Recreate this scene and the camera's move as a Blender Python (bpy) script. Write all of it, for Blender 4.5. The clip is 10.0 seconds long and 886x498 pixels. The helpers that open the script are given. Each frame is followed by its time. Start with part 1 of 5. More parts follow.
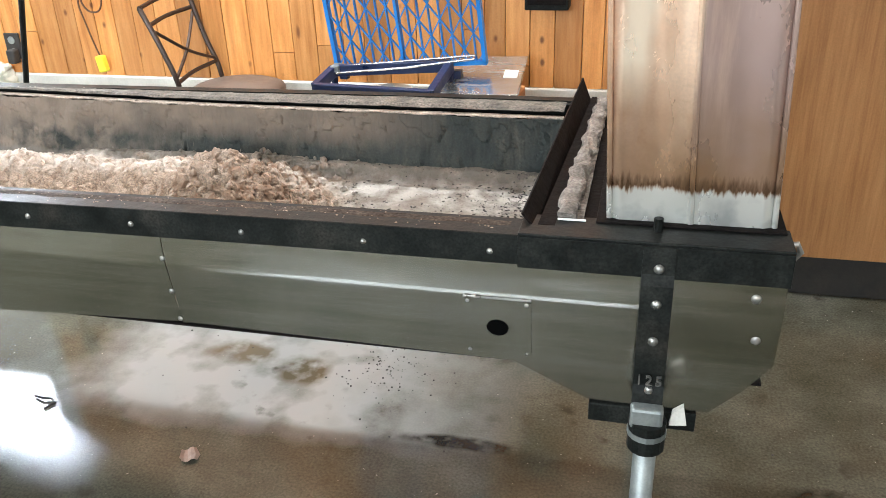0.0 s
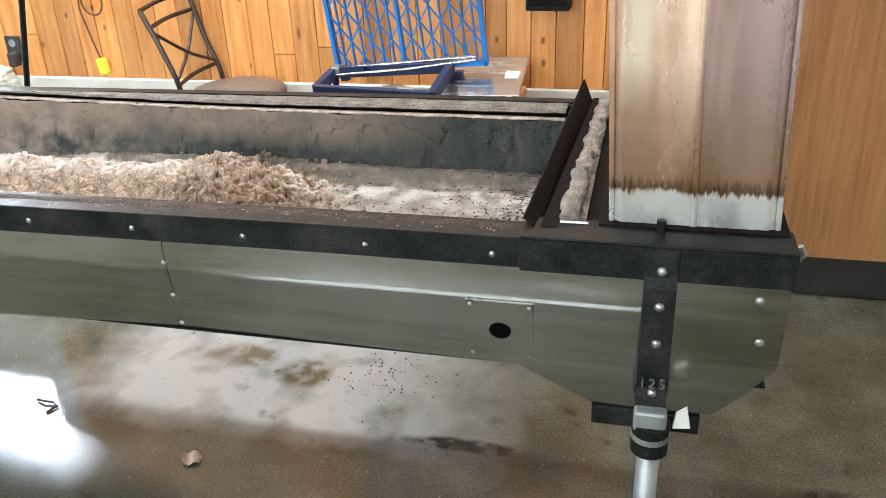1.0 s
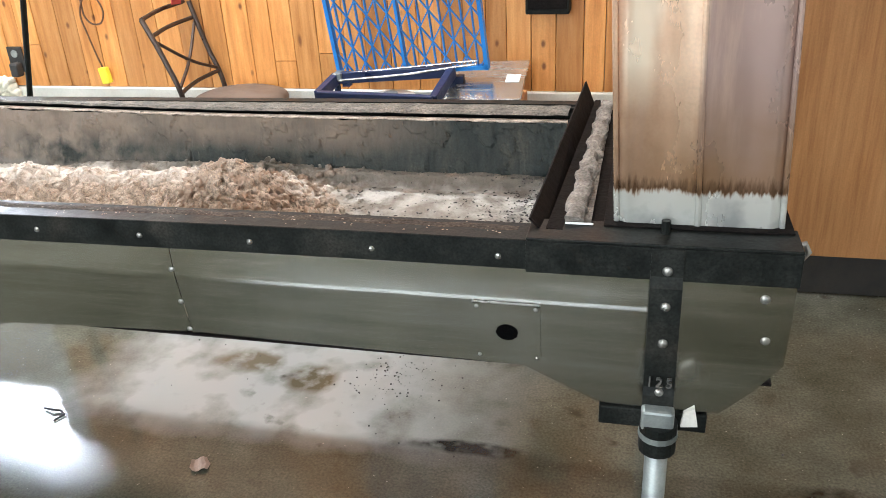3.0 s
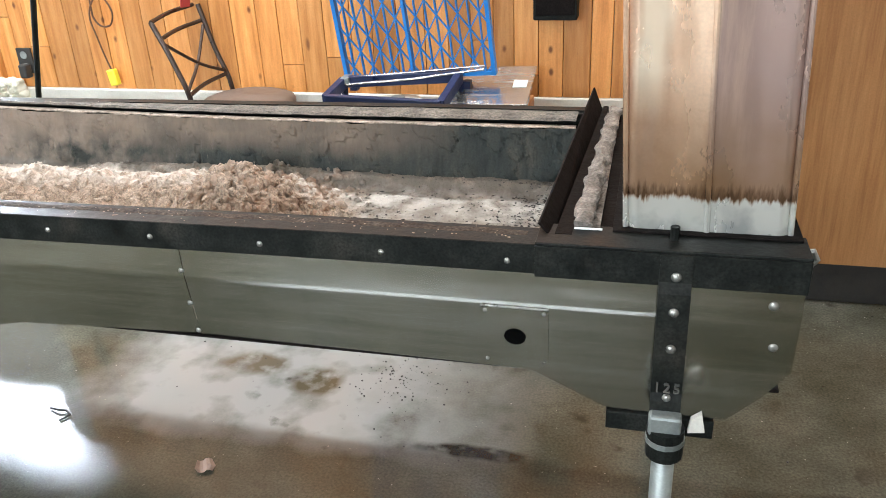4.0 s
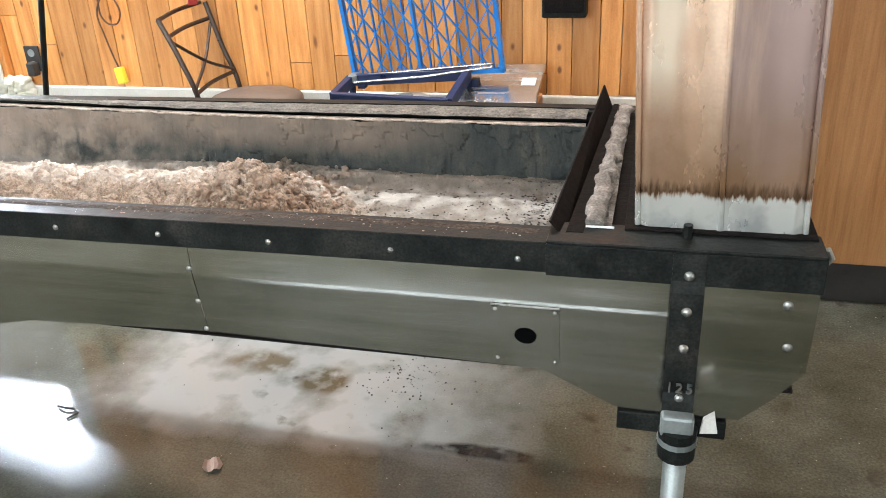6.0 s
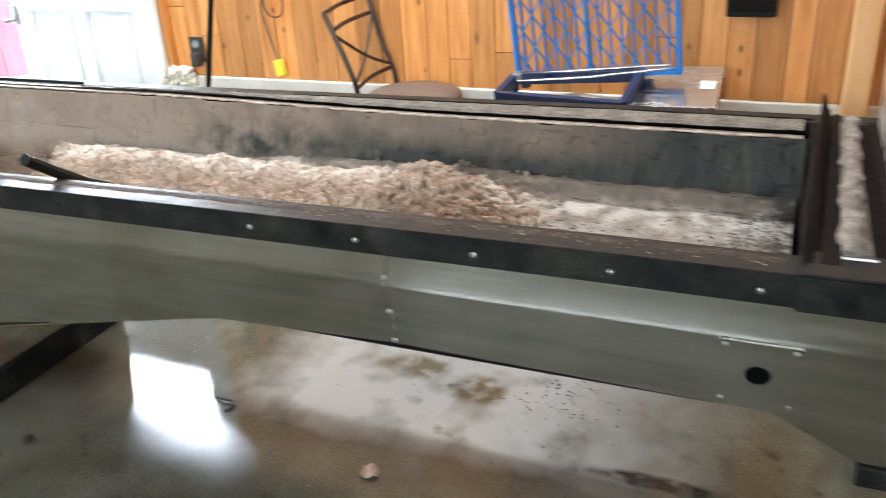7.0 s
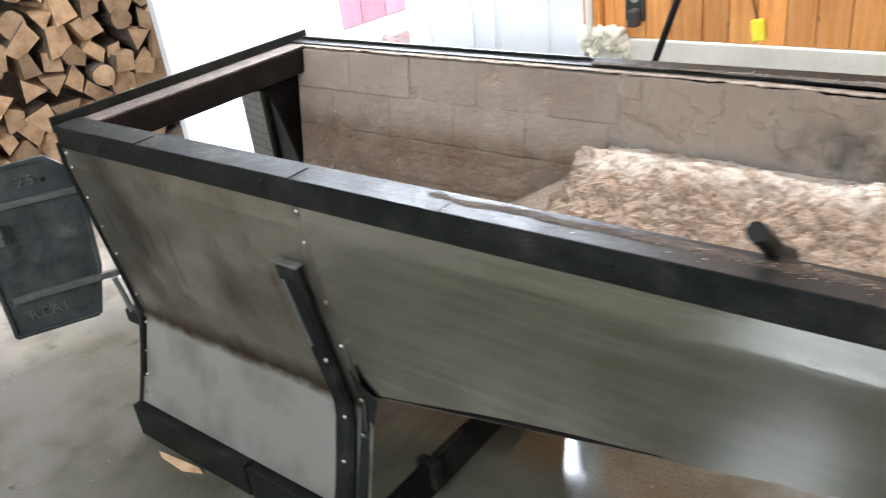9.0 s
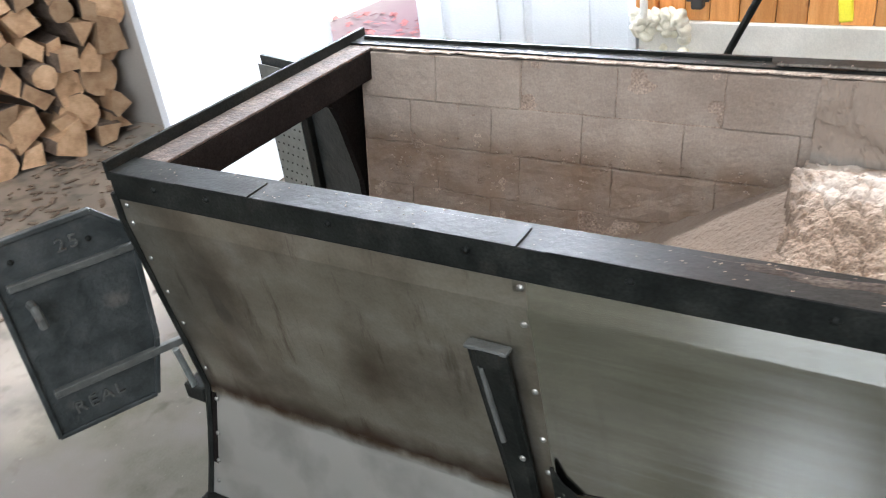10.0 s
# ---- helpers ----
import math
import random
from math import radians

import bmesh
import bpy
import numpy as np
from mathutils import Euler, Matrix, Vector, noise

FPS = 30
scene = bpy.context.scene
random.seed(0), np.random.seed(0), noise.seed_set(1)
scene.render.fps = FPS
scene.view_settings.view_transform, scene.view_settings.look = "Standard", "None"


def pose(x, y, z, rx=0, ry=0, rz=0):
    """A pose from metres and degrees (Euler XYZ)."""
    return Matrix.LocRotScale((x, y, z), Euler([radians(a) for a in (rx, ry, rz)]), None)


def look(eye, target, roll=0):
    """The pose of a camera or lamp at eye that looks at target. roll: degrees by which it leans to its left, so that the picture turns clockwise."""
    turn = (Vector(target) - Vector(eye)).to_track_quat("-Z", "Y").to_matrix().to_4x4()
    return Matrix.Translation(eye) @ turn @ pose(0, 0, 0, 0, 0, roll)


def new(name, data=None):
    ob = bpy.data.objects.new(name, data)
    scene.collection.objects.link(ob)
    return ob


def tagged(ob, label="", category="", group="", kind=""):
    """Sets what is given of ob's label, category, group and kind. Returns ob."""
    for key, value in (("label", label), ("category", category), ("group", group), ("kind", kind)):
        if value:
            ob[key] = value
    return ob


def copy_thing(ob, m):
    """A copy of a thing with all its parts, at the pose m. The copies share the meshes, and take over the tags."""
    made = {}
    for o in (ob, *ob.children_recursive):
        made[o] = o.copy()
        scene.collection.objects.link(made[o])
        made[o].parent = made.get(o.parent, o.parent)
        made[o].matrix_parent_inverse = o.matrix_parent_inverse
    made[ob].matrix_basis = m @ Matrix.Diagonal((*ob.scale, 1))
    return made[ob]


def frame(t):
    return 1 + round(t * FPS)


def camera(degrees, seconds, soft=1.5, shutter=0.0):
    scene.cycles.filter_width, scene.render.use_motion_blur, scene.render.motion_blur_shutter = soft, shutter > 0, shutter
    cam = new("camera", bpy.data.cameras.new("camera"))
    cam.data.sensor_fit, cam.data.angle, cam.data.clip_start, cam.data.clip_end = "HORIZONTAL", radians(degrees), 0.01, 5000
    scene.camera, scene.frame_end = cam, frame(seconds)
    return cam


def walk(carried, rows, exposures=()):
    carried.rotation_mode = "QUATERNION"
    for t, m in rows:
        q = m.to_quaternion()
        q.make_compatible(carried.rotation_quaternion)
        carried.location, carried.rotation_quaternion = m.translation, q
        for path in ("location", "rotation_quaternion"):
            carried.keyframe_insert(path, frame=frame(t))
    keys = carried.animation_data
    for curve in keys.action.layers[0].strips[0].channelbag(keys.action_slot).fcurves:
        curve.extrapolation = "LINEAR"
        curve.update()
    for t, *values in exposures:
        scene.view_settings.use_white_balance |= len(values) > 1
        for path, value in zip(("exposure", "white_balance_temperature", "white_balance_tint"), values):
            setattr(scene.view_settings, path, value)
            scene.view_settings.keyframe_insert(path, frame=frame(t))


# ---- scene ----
cam = camera(56.8, 10.0, soft=0.9, shutter=0.35)
PATH = [
    (0, (1.197, -1.291, 1.591), (0.746, 0.451, 0.718), -2.1),
    (0.5, (1.197, -1.289, 1.592), (0.742, 0.453, 0.72), -2.3),
    (1, (1.195, -1.284, 1.594), (0.74, 0.457, 0.721), -2.4),
    (1.5, (1.203, -1.282, 1.593), (0.745, 0.457, 0.717), -2.6),
    (2, (1.205, -1.285, 1.594), (0.749, 0.456, 0.722), -2.8),
    (2.5, (1.205, -1.289, 1.594), (0.75, 0.453, 0.724), -3.1),
    (3, (1.188, -1.296, 1.596), (0.73, 0.449, 0.733), -3.2),
    (4.5, (1.178, -1.306, 1.598), (0.71, 0.442, 0.747), -2.6),
    (5, (1.185, -1.304, 1.594), (0.713, 0.443, 0.742), -2.9),
    (6.5, (1.127, -1.278, 1.589), (0.635, 0.461, 0.731), -2.6),
    (7, (0.949, -1.233, 1.585), (0.221, 0.425, 0.733), -3.5),
    (7.5, (0.683, -1.175, 1.605), (-0.135, 0.437, 0.75), -4.4),
    (8, (0.451, -1.129, 1.588), (-0.518, 0.395, 0.729), -6.3),
    (8.2, (0.309, -1.065, 1.561), (-0.739, 0.402, 0.695), -7.5),
    (8.5, (0.07, -0.964, 1.554), (-1.026, 0.469, 0.69), -7.6),
    (8.8, (-0.151, -0.921, 1.552), (-1.307, 0.444, 0.658), -7.4),
    (9, (-0.285, -0.924, 1.534), (-1.45, 0.416, 0.614), -7.4),
    (9.2, (-0.448, -0.947, 1.528), (-1.613, 0.383, 0.594), -7.1),
    (9.5, (-0.661, -0.963, 1.573), (-1.817, 0.355, 0.61), -7.2),
    (9.8, (-0.85, -0.937, 1.593), (-1.889, 0.456, 0.604), -7.0),
    (10, (-0.979, -0.902, 1.569), (-1.932, 0.54, 0.563), -7.4),
]
walk(cam, [(t, look(eye, target, roll)) for t, eye, target, roll in PATH],
     exposures=[(0.0, 0.86, 6000, 6), (5.0, 0.78, 6000, 6), (6.3, 0.84, 6000, 6), (7.0, 0.66, 6000, 6.5), (7.5, 0.26, 6000, 7), (8.0, 0.16, 6000, 7), (8.5, 0.28, 6050, 8), (9.0, 0.55, 6050, 9), (9.5, 0.98, 6050, 9), (10.0, 0.5, 6000, 10)])

# ---- world and light ----
world = bpy.data.worlds.new("overcast")
scene.world = world
world.use_nodes = True
wn = world.node_tree.nodes
sky = wn.new("ShaderNodeTexSky")
sky.sky_type, sky.sun_disc = "NISHITA", False
sky.sun_elevation, sky.sun_rotation = radians(39), radians(104)
sky.dust_density = 3.0
world.node_tree.links.new(sky.outputs[0], wn["Background"].inputs[0])
wn["Background"].inputs[1].default_value = 0.15
sun = new("sun", bpy.data.lights.new("sun", "SUN"))
sun.data.energy, sun.data.angle, sun.data.color = 4.0, radians(14), (1.0, 0.97, 0.93)
sun.matrix_world = look((3.6, -0.9, 3.0), (0, 0, 0))


def area_lamp(name, eye, target, w, h, power, color):
    lamp = bpy.data.lights.new(name, "AREA")
    lamp.shape, lamp.size, lamp.size_y, lamp.energy, lamp.color = "RECTANGLE", w, h, power, color
    ob = new(name, lamp)
    ob.matrix_world = look(eye, target)
    return ob


area_lamp("transom_daylight", (-0.3, -4.17, 2.15), (-0.3, 0, 1.5), 3.2, 0.44, 90, (0.94, 0.97, 1.0))
area_lamp("side_door_daylight", (-3.21, 2.26, 1.6), (-3.21, 0.5, 1.6), 0.58, 0.95, 60, (0.9, 0.94, 1.0))
area_lamp("door_glass_daylight", (-2.44, 2.12, 1.535), (-2.44, 0.5, 1.535), 0.66, 0.76, 70, (0.9, 0.94, 1.0))
# two ceiling strip lights, one along the north wall and one over the walkway
area_lamp("north_strip_light", (-0.6, 1.72, 2.72), (-0.6, 1.72, 0), 7.0, 0.1, 105, (1.0, 0.97, 0.95))
area_lamp("walkway_strip_light", (-0.6, -1.45, 2.72), (-0.6, -1.45, 0), 7.0, 0.1, 34, (1.0, 0.97, 0.95))

area_lamp("globe_light", (-1.2, -1.85, 2.68), (-1.2, -1.85, 0), 0.34, 0.34, 16, (0.95, 0.97, 1.0))


# ---- materials ----
def mat(name, colors, scale=8.0, stretch=(1, 1, 1), rough=0.6, rough_var=0.15, metal=0.0, bump=0.15, bump_scale=None,
        tint=0.0, stain=None, stain_scale=3.0, stain_cut=(0.5, 0.65), spec=0.5, fine=0.07, fine_scale=190):
    """Two-scale procedural surface in world space: colours blended by noise, a stain of its own shape, grain in bump and gloss."""
    m = bpy.data.materials.new(name)
    m.use_nodes = True
    n, ln = m.node_tree.nodes, m.node_tree.links
    b = n["Principled BSDF"]
    geo = n.new("ShaderNodeNewGeometry")
    mp = n.new("ShaderNodeMapping")
    mp.inputs["Scale"].default_value = stretch
    ln.new(geo.outputs["Position"], mp.inputs["Vector"])
    nz = n.new("ShaderNodeTexNoise")
    nz.inputs["Scale"].default_value, nz.inputs["Detail"].default_value, nz.inputs["Roughness"].default_value = scale, 8, 0.62
    ln.new(mp.outputs[0], nz.inputs["Vector"])
    ramp = n.new("ShaderNodeValToRGB")
    el = ramp.color_ramp.elements
    for i in range(len(colors) - 2):
        el.new(0.5)
    for i, c in enumerate(colors):
        el[i].position = 0.3 + 0.4 * i / max(1, len(colors) - 1)
        el[i].color = (*c, 1)
    ln.new(nz.outputs[0], ramp.inputs[0])
    col = ramp.outputs[0]
    if stain:
        sz = n.new("ShaderNodeTexNoise")
        sz.inputs["Scale"].default_value, sz.inputs["Detail"].default_value = stain_scale, 6
        ln.new(geo.outputs["Position"], sz.inputs["Vector"])
        mr = n.new("ShaderNodeMapRange")
        mr.inputs[1].default_value, mr.inputs[2].default_value = stain_cut
        ln.new(sz.outputs[0], mr.inputs[0])
        mx = n.new("ShaderNodeMix")
        mx.data_type = "RGBA"
        ln.new(mr.outputs[0], mx.inputs[0])
        ln.new(col, mx.inputs[6])
        mx.inputs[7].default_value = (*stain, 1)
        col = mx.outputs[2]
    if tint:
        inf = n.new("ShaderNodeObjectInfo")
        hs = n.new("ShaderNodeHueSaturation")
        mr = n.new("ShaderNodeMapRange")
        mr.inputs[3].default_value, mr.inputs[4].default_value = 1 - tint, 1 + tint
        ln.new(inf.outputs["Random"], mr.inputs[0])
        ln.new(mr.outputs[0], hs.inputs["Value"])
        ln.new(col, hs.inputs["Color"])
        col = hs.outputs[0]
    if fine:
        fz = n.new("ShaderNodeTexNoise")
        fz.inputs["Scale"].default_value, fz.inputs["Detail"].default_value = fine_scale, 3
        ln.new(geo.outputs["Position"], fz.inputs["Vector"])
        fr = n.new("ShaderNodeMapRange")
        fr.inputs[1].default_value, fr.inputs[2].default_value = 0.3, 0.7
        fr.inputs[3].default_value, fr.inputs[4].default_value = 1 - fine, 1 + fine
        ln.new(fz.outputs[0], fr.inputs[0])
        fh = n.new("ShaderNodeHueSaturation")
        ln.new(fr.outputs[0], fh.inputs["Value"])
        ln.new(col, fh.inputs["Color"])
        col = fh.outputs[0]
    ln.new(col, b.inputs["Base Color"])
    rr = n.new("ShaderNodeMapRange")
    rr.inputs[1].default_value, rr.inputs[2].default_value = 0.3, 0.7
    rr.inputs[3].default_value, rr.inputs[4].default_value = max(0.02, rough - rough_var), min(1, rough + rough_var)
    ln.new(nz.outputs[0], rr.inputs[0])
    ln.new(rr.outputs[0], b.inputs["Roughness"])
    b.inputs["Metallic"].default_value = metal
    b.inputs["Specular IOR Level"].default_value = spec
    bz = n.new("ShaderNodeTexNoise")
    bz.inputs["Scale"].default_value, bz.inputs["Detail"].default_value = bump_scale or scale * 4, 5
    ln.new(mp.outputs[0], bz.inputs["Vector"])
    bp = n.new("ShaderNodeBump")
    bp.inputs["Strength"].default_value, bp.inputs["Distance"].default_value = bump, 0.01
    ln.new(bz.outputs[0], bp.inputs["Height"])
    ln.new(bp.outputs[0], b.inputs["Normal"])
    return m


def nodes_of(m):
    return m.node_tree.nodes, m.node_tree.links, m.node_tree.nodes["Principled BSDF"]


def mixed(m, color, mask):
    """Lays a colour over the base colour by a mask socket."""
    n, ln, b = nodes_of(m)
    old = b.inputs["Base Color"].links[0].from_socket
    mx = n.new("ShaderNodeMix")
    mx.data_type = "RGBA"
    ln.new(mask, mx.inputs[0])
    ln.new(old, mx.inputs[6])
    mx.inputs[7].default_value = (*color, 1)
    ln.new(mx.outputs[2], b.inputs["Base Color"])


def position_mask(m, axis, lo, hi, wobble=0.1, scale=6.0, stretch=(1, 1, 1)):
    """0 below lo and 1 above hi along an axis of the place, with a ragged border."""
    n, ln, b = nodes_of(m)
    geo = n.new("ShaderNodeNewGeometry")
    sep = n.new("ShaderNodeSeparateXYZ")
    ln.new(geo.outputs["Position"], sep.inputs[0])
    mp = n.new("ShaderNodeMapping")
    mp.inputs["Scale"].default_value = stretch
    ln.new(geo.outputs["Position"], mp.inputs["Vector"])
    nz = n.new("ShaderNodeTexNoise")
    nz.inputs["Scale"].default_value, nz.inputs["Detail"].default_value = scale, 6
    ln.new(mp.outputs[0], nz.inputs["Vector"])
    mul = n.new("ShaderNodeMath")
    mul.operation = "MULTIPLY_ADD"
    mul.inputs[1].default_value, mul.inputs[2].default_value = wobble * 2, -wobble
    ln.new(nz.outputs[0], mul.inputs[0])
    add = n.new("ShaderNodeMath")
    ln.new(sep.outputs["XYZ".index(axis)], add.inputs[0])
    ln.new(mul.outputs[0], add.inputs[1])
    mr = n.new("ShaderNodeMapRange")
    mr.inputs[1].default_value, mr.inputs[2].default_value = lo, hi
    ln.new(add.outputs[0], mr.inputs[0])
    return mr.outputs[0]


def blotch(m, scale, lo, hi):
    """Ragged patches from noise."""
    n, ln, b = nodes_of(m)
    g_ = n.new("ShaderNodeNewGeometry")
    z_ = n.new("ShaderNodeTexNoise")
    z_.inputs["Scale"].default_value, z_.inputs["Detail"].default_value = scale, 7
    ln.new(g_.outputs["Position"], z_.inputs["Vector"])
    r = n.new("ShaderNodeMapRange")
    r.inputs[1].default_value, r.inputs[2].default_value = lo, hi
    ln.new(z_.outputs[0], r.inputs[0])
    return r.outputs[0]


def oval(m, cx_, cy_, rx_, ry_):
    """A ragged oval stain on a level surface."""
    n, ln, b = nodes_of(m)
    g_ = n.new("ShaderNodeNewGeometry")
    z_ = n.new("ShaderNodeTexNoise")
    z_.inputs["Scale"].default_value, z_.inputs["Detail"].default_value = 9, 6
    ln.new(g_.outputs["Position"], z_.inputs["Vector"])
    mp = n.new("ShaderNodeMapping")
    mp.inputs["Location"].default_value = (-cx_ / rx_, -cy_ / ry_, 0)
    mp.inputs["Scale"].default_value = (1 / rx_, 1 / ry_, 0)
    ln.new(g_.outputs["Position"], mp.inputs["Vector"])
    le = n.new("ShaderNodeVectorMath")
    le.operation = "LENGTH"
    ln.new(mp.outputs[0], le.inputs[0])
    ad = n.new("ShaderNodeMath")
    ln.new(le.outputs["Value"], ad.inputs[0])
    ln.new(z_.outputs[0], ad.inputs[1])
    r = n.new("ShaderNodeMapRange")
    r.inputs[1].default_value, r.inputs[2].default_value = 1.7, 1.15
    ln.new(ad.outputs[0], r.inputs[0])
    return r.outputs[0]


def product(m, a, c):
    n, ln, b = nodes_of(m)
    mul = n.new("ShaderNodeMath")
    mul.operation = "MULTIPLY"
    ln.new(a, mul.inputs[0])
    ln.new(c, mul.inputs[1])
    return mul.outputs[0]


def streaks(m, color, stretch, scale, lo, hi):
    """Long rub marks or runs: noise drawn out along one way of the place."""
    n, ln, b = nodes_of(m)
    g_ = n.new("ShaderNodeNewGeometry")
    mp = n.new("ShaderNodeMapping")
    mp.inputs["Scale"].default_value, mp.inputs["Rotation"].default_value = stretch, (0, 0.03, 0)
    ln.new(g_.outputs["Position"], mp.inputs["Vector"])
    z_ = n.new("ShaderNodeTexNoise")
    z_.inputs["Scale"].default_value, z_.inputs["Detail"].default_value, z_.inputs["Roughness"].default_value = scale, 8, 0.68
    ln.new(mp.outputs[0], z_.inputs["Vector"])
    r = n.new("ShaderNodeMapRange")
    r.inputs[1].default_value, r.inputs[2].default_value = lo, hi
    ln.new(z_.outputs[0], r.inputs[0])
    mixed(m, color, r.outputs[0])
    return r.outputs[0]


PINE = mat("pine_board", [(0.42, 0.155, 0.032), (0.6, 0.26, 0.068), (0.72, 0.36, 0.12)], 5, (6, 6, 0.5), 0.42, 0.1, bump=0.08, tint=0.28)
n_, l_, b_ = nodes_of(PINE)
vo = n_.new("ShaderNodeTexVoronoi")
vo.inputs["Scale"].default_value = 1.0
mp_ = n_.new("ShaderNodeMapping")
mp_.inputs["Scale"].default_value = (12, 0.6, 7)
ge_ = n_.new("ShaderNodeNewGeometry")
l_.new(ge_.outputs["Position"], mp_.inputs["Vector"])
l_.new(mp_.outputs[0], vo.inputs["Vector"])
mr_ = n_.new("ShaderNodeMapRange")
mr_.inputs[1].default_value, mr_.inputs[2].default_value, mr_.inputs[3].default_value, mr_.inputs[4].default_value = 0.06, 0.14, 0.85, 0.0
l_.new(vo.outputs["Distance"], mr_.inputs[0])
mixed(PINE, (0.13, 0.035, 0.01), mr_.outputs[0])
PLY = mat("pine_panel", [(0.39, 0.175, 0.06), (0.5, 0.245, 0.092), (0.58, 0.305, 0.128)], 4, (13, 13, 0.7), 0.5, 0.1, bump=0.06)
def knots(m, scale, radius, color, seed=0.0):
    n, ln, b = nodes_of(m)
    v = n.new("ShaderNodeTexVoronoi")
    v.inputs["Scale"].default_value = 1.0
    mp = n.new("ShaderNodeMapping")
    mp.inputs["Scale"].default_value, mp.inputs["Location"].default_value = scale, (seed, seed, seed)
    g_ = n.new("ShaderNodeNewGeometry")
    ln.new(g_.outputs["Position"], mp.inputs["Vector"])
    ln.new(mp.outputs[0], v.inputs["Vector"])
    r = n.new("ShaderNodeMapRange")
    r.inputs[1].default_value, r.inputs[2].default_value, r.inputs[3].default_value, r.inputs[4].default_value = radius * 0.4, radius, 0.8, 0.0
    ln.new(v.outputs["Distance"], r.inputs[0])
    mixed(m, color, r.outputs[0])


knots(PLY, (5, 0.5, 4), 0.09, (0.12, 0.04, 0.015), 2.3)
knots(PINE, (7, 0.6, 2.5), 0.09, (0.16, 0.05, 0.015), 5.1)
PLUM = mat("plum_board", [(0.42, 0.2, 0.27), (0.52, 0.29, 0.36)], 5, (6, 6, 0.6), 0.6, 0.1, tint=0.15)
WHITEPAINT = mat("white_paint", [(0.7, 0.74, 0.78), (0.78, 0.81, 0.84)], 3, rough=0.35, bump=0.03)
PALEPINE = mat("pale_pine", [(0.62, 0.36, 0.15), (0.75, 0.48, 0.23)], 5, (6, 6, 0.5), 0.5, 0.1)
STEM = mat("painted_concrete", [(0.62, 0.6, 0.54), (0.76, 0.74, 0.68)], 6, rough=0.7, bump=0.2, stain=(0.45, 0.42, 0.36), stain_cut=(0.6, 0.8))
PLAIN = mat("drywall", [(0.45, 0.42, 0.38), (0.52, 0.49, 0.44)], 2, rough=0.8)
CEIL = mat("ceiling_white", [(0.66, 0.64, 0.6), (0.72, 0.7, 0.66)], 2, rough=0.8)
BLACK = mat("black_iron", [(0.005, 0.0057, 0.0052), (0.0105, 0.0118, 0.0105), (0.022, 0.023, 0.02)], 14, rough=0.5, rough_var=0.13, metal=0.0, bump=0.1, bump_scale=70, stain=(0.038, 0.035, 0.029), stain_scale=9, stain_cut=(0.58, 0.85), spec=0.12, fine=0.4)
SOOT = mat("sooty_steel", [(0.006, 0.005, 0.0047), (0.015, 0.0122, 0.0112)], 10, rough=0.75, metal=0.0, bump=0.3, spec=0.05, fine=0.4)
DUST = mat("ash_dust", [(0.03, 0.024, 0.02), (0.06, 0.048, 0.039), (0.1, 0.082, 0.068)], 18, rough=0.9, bump=0.4, spec=0.1, fine=0.5)
RUSTY = mat("dusty_ledge", [(0.035, 0.026, 0.021), (0.09, 0.067, 0.054), (0.17, 0.13, 0.105)], 22, rough=0.85, bump=0.4, fine=0.4)
GALV = mat("galvanized_sheet", [(0.5, 0.5, 0.455), (0.58, 0.58, 0.54), (0.67, 0.67, 0.635)], 2.5, (0.8, 2, 12), 0.18, 0.06, 1.0, bump=0.004, bump_scale=2, stain=(0.42, 0.41, 0.345), stain_scale=2.2)
streaks(GALV, (0.72, 0.725, 0.7), (0.9, 1, 40), 1.6, 0.5, 0.8)
streaks(GALV, (0.45, 0.445, 0.4), (26, 1, 0.7), 1.6, 0.55, 0.85)
mixed(GALV, (0.1, 0.07, 0.045), product(GALV, product(GALV, position_mask(GALV, "Z", 0.37, 0.44, 0.03), position_mask(GALV, "X", -1.3, -1.6, 0.25)), position_mask(GALV, "Z", 0.68, 0.45, 0.12)))
FIRE = mat("heat_dulled_sheet", [(0.21, 0.19, 0.15), (0.29, 0.27, 0.22), (0.38, 0.36, 0.31)], 4, (1, 1, 1.6), 0.36, 0.08, 0.85, bump=0.01, bump_scale=3, stain=(0.13, 0.105, 0.075), stain_scale=4, stain_cut=(0.5, 0.7))
streaks(FIRE, (0.1, 0.075, 0.055), (9, 1, 1.6), 2.2, 0.56, 0.74)
mixed(FIRE, (0.5, 0.51, 0.49), position_mask(FIRE, "Z", 0.38, 0.355, 0.03, 7))
mixed(FIRE, (0.36, 0.365, 0.345), product(FIRE, position_mask(FIRE, "Z", 0.38, 0.35, 0.03, 7), blotch(FIRE, 6, 0.45, 0.65)))
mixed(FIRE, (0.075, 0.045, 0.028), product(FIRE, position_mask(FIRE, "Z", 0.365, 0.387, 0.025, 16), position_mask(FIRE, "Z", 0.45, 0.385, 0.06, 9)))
ZINC = mat("zinc_bolt", [(0.3, 0.3, 0.28), (0.45, 0.45, 0.42)], 30, rough=0.35, metal=0.9)
PIPE = mat("galvanized_pipe", [(0.17, 0.19, 0.185), (0.27, 0.295, 0.285), (0.36, 0.385, 0.37)], 12, rough=0.42, metal=0.6, bump=0.1)
STEEL = mat("stainless_steel", [(0.5, 0.49, 0.47), (0.6, 0.59, 0.57)], 4, (1, 8, 1), 0.25, 0.08, 0.95, bump=0.02)
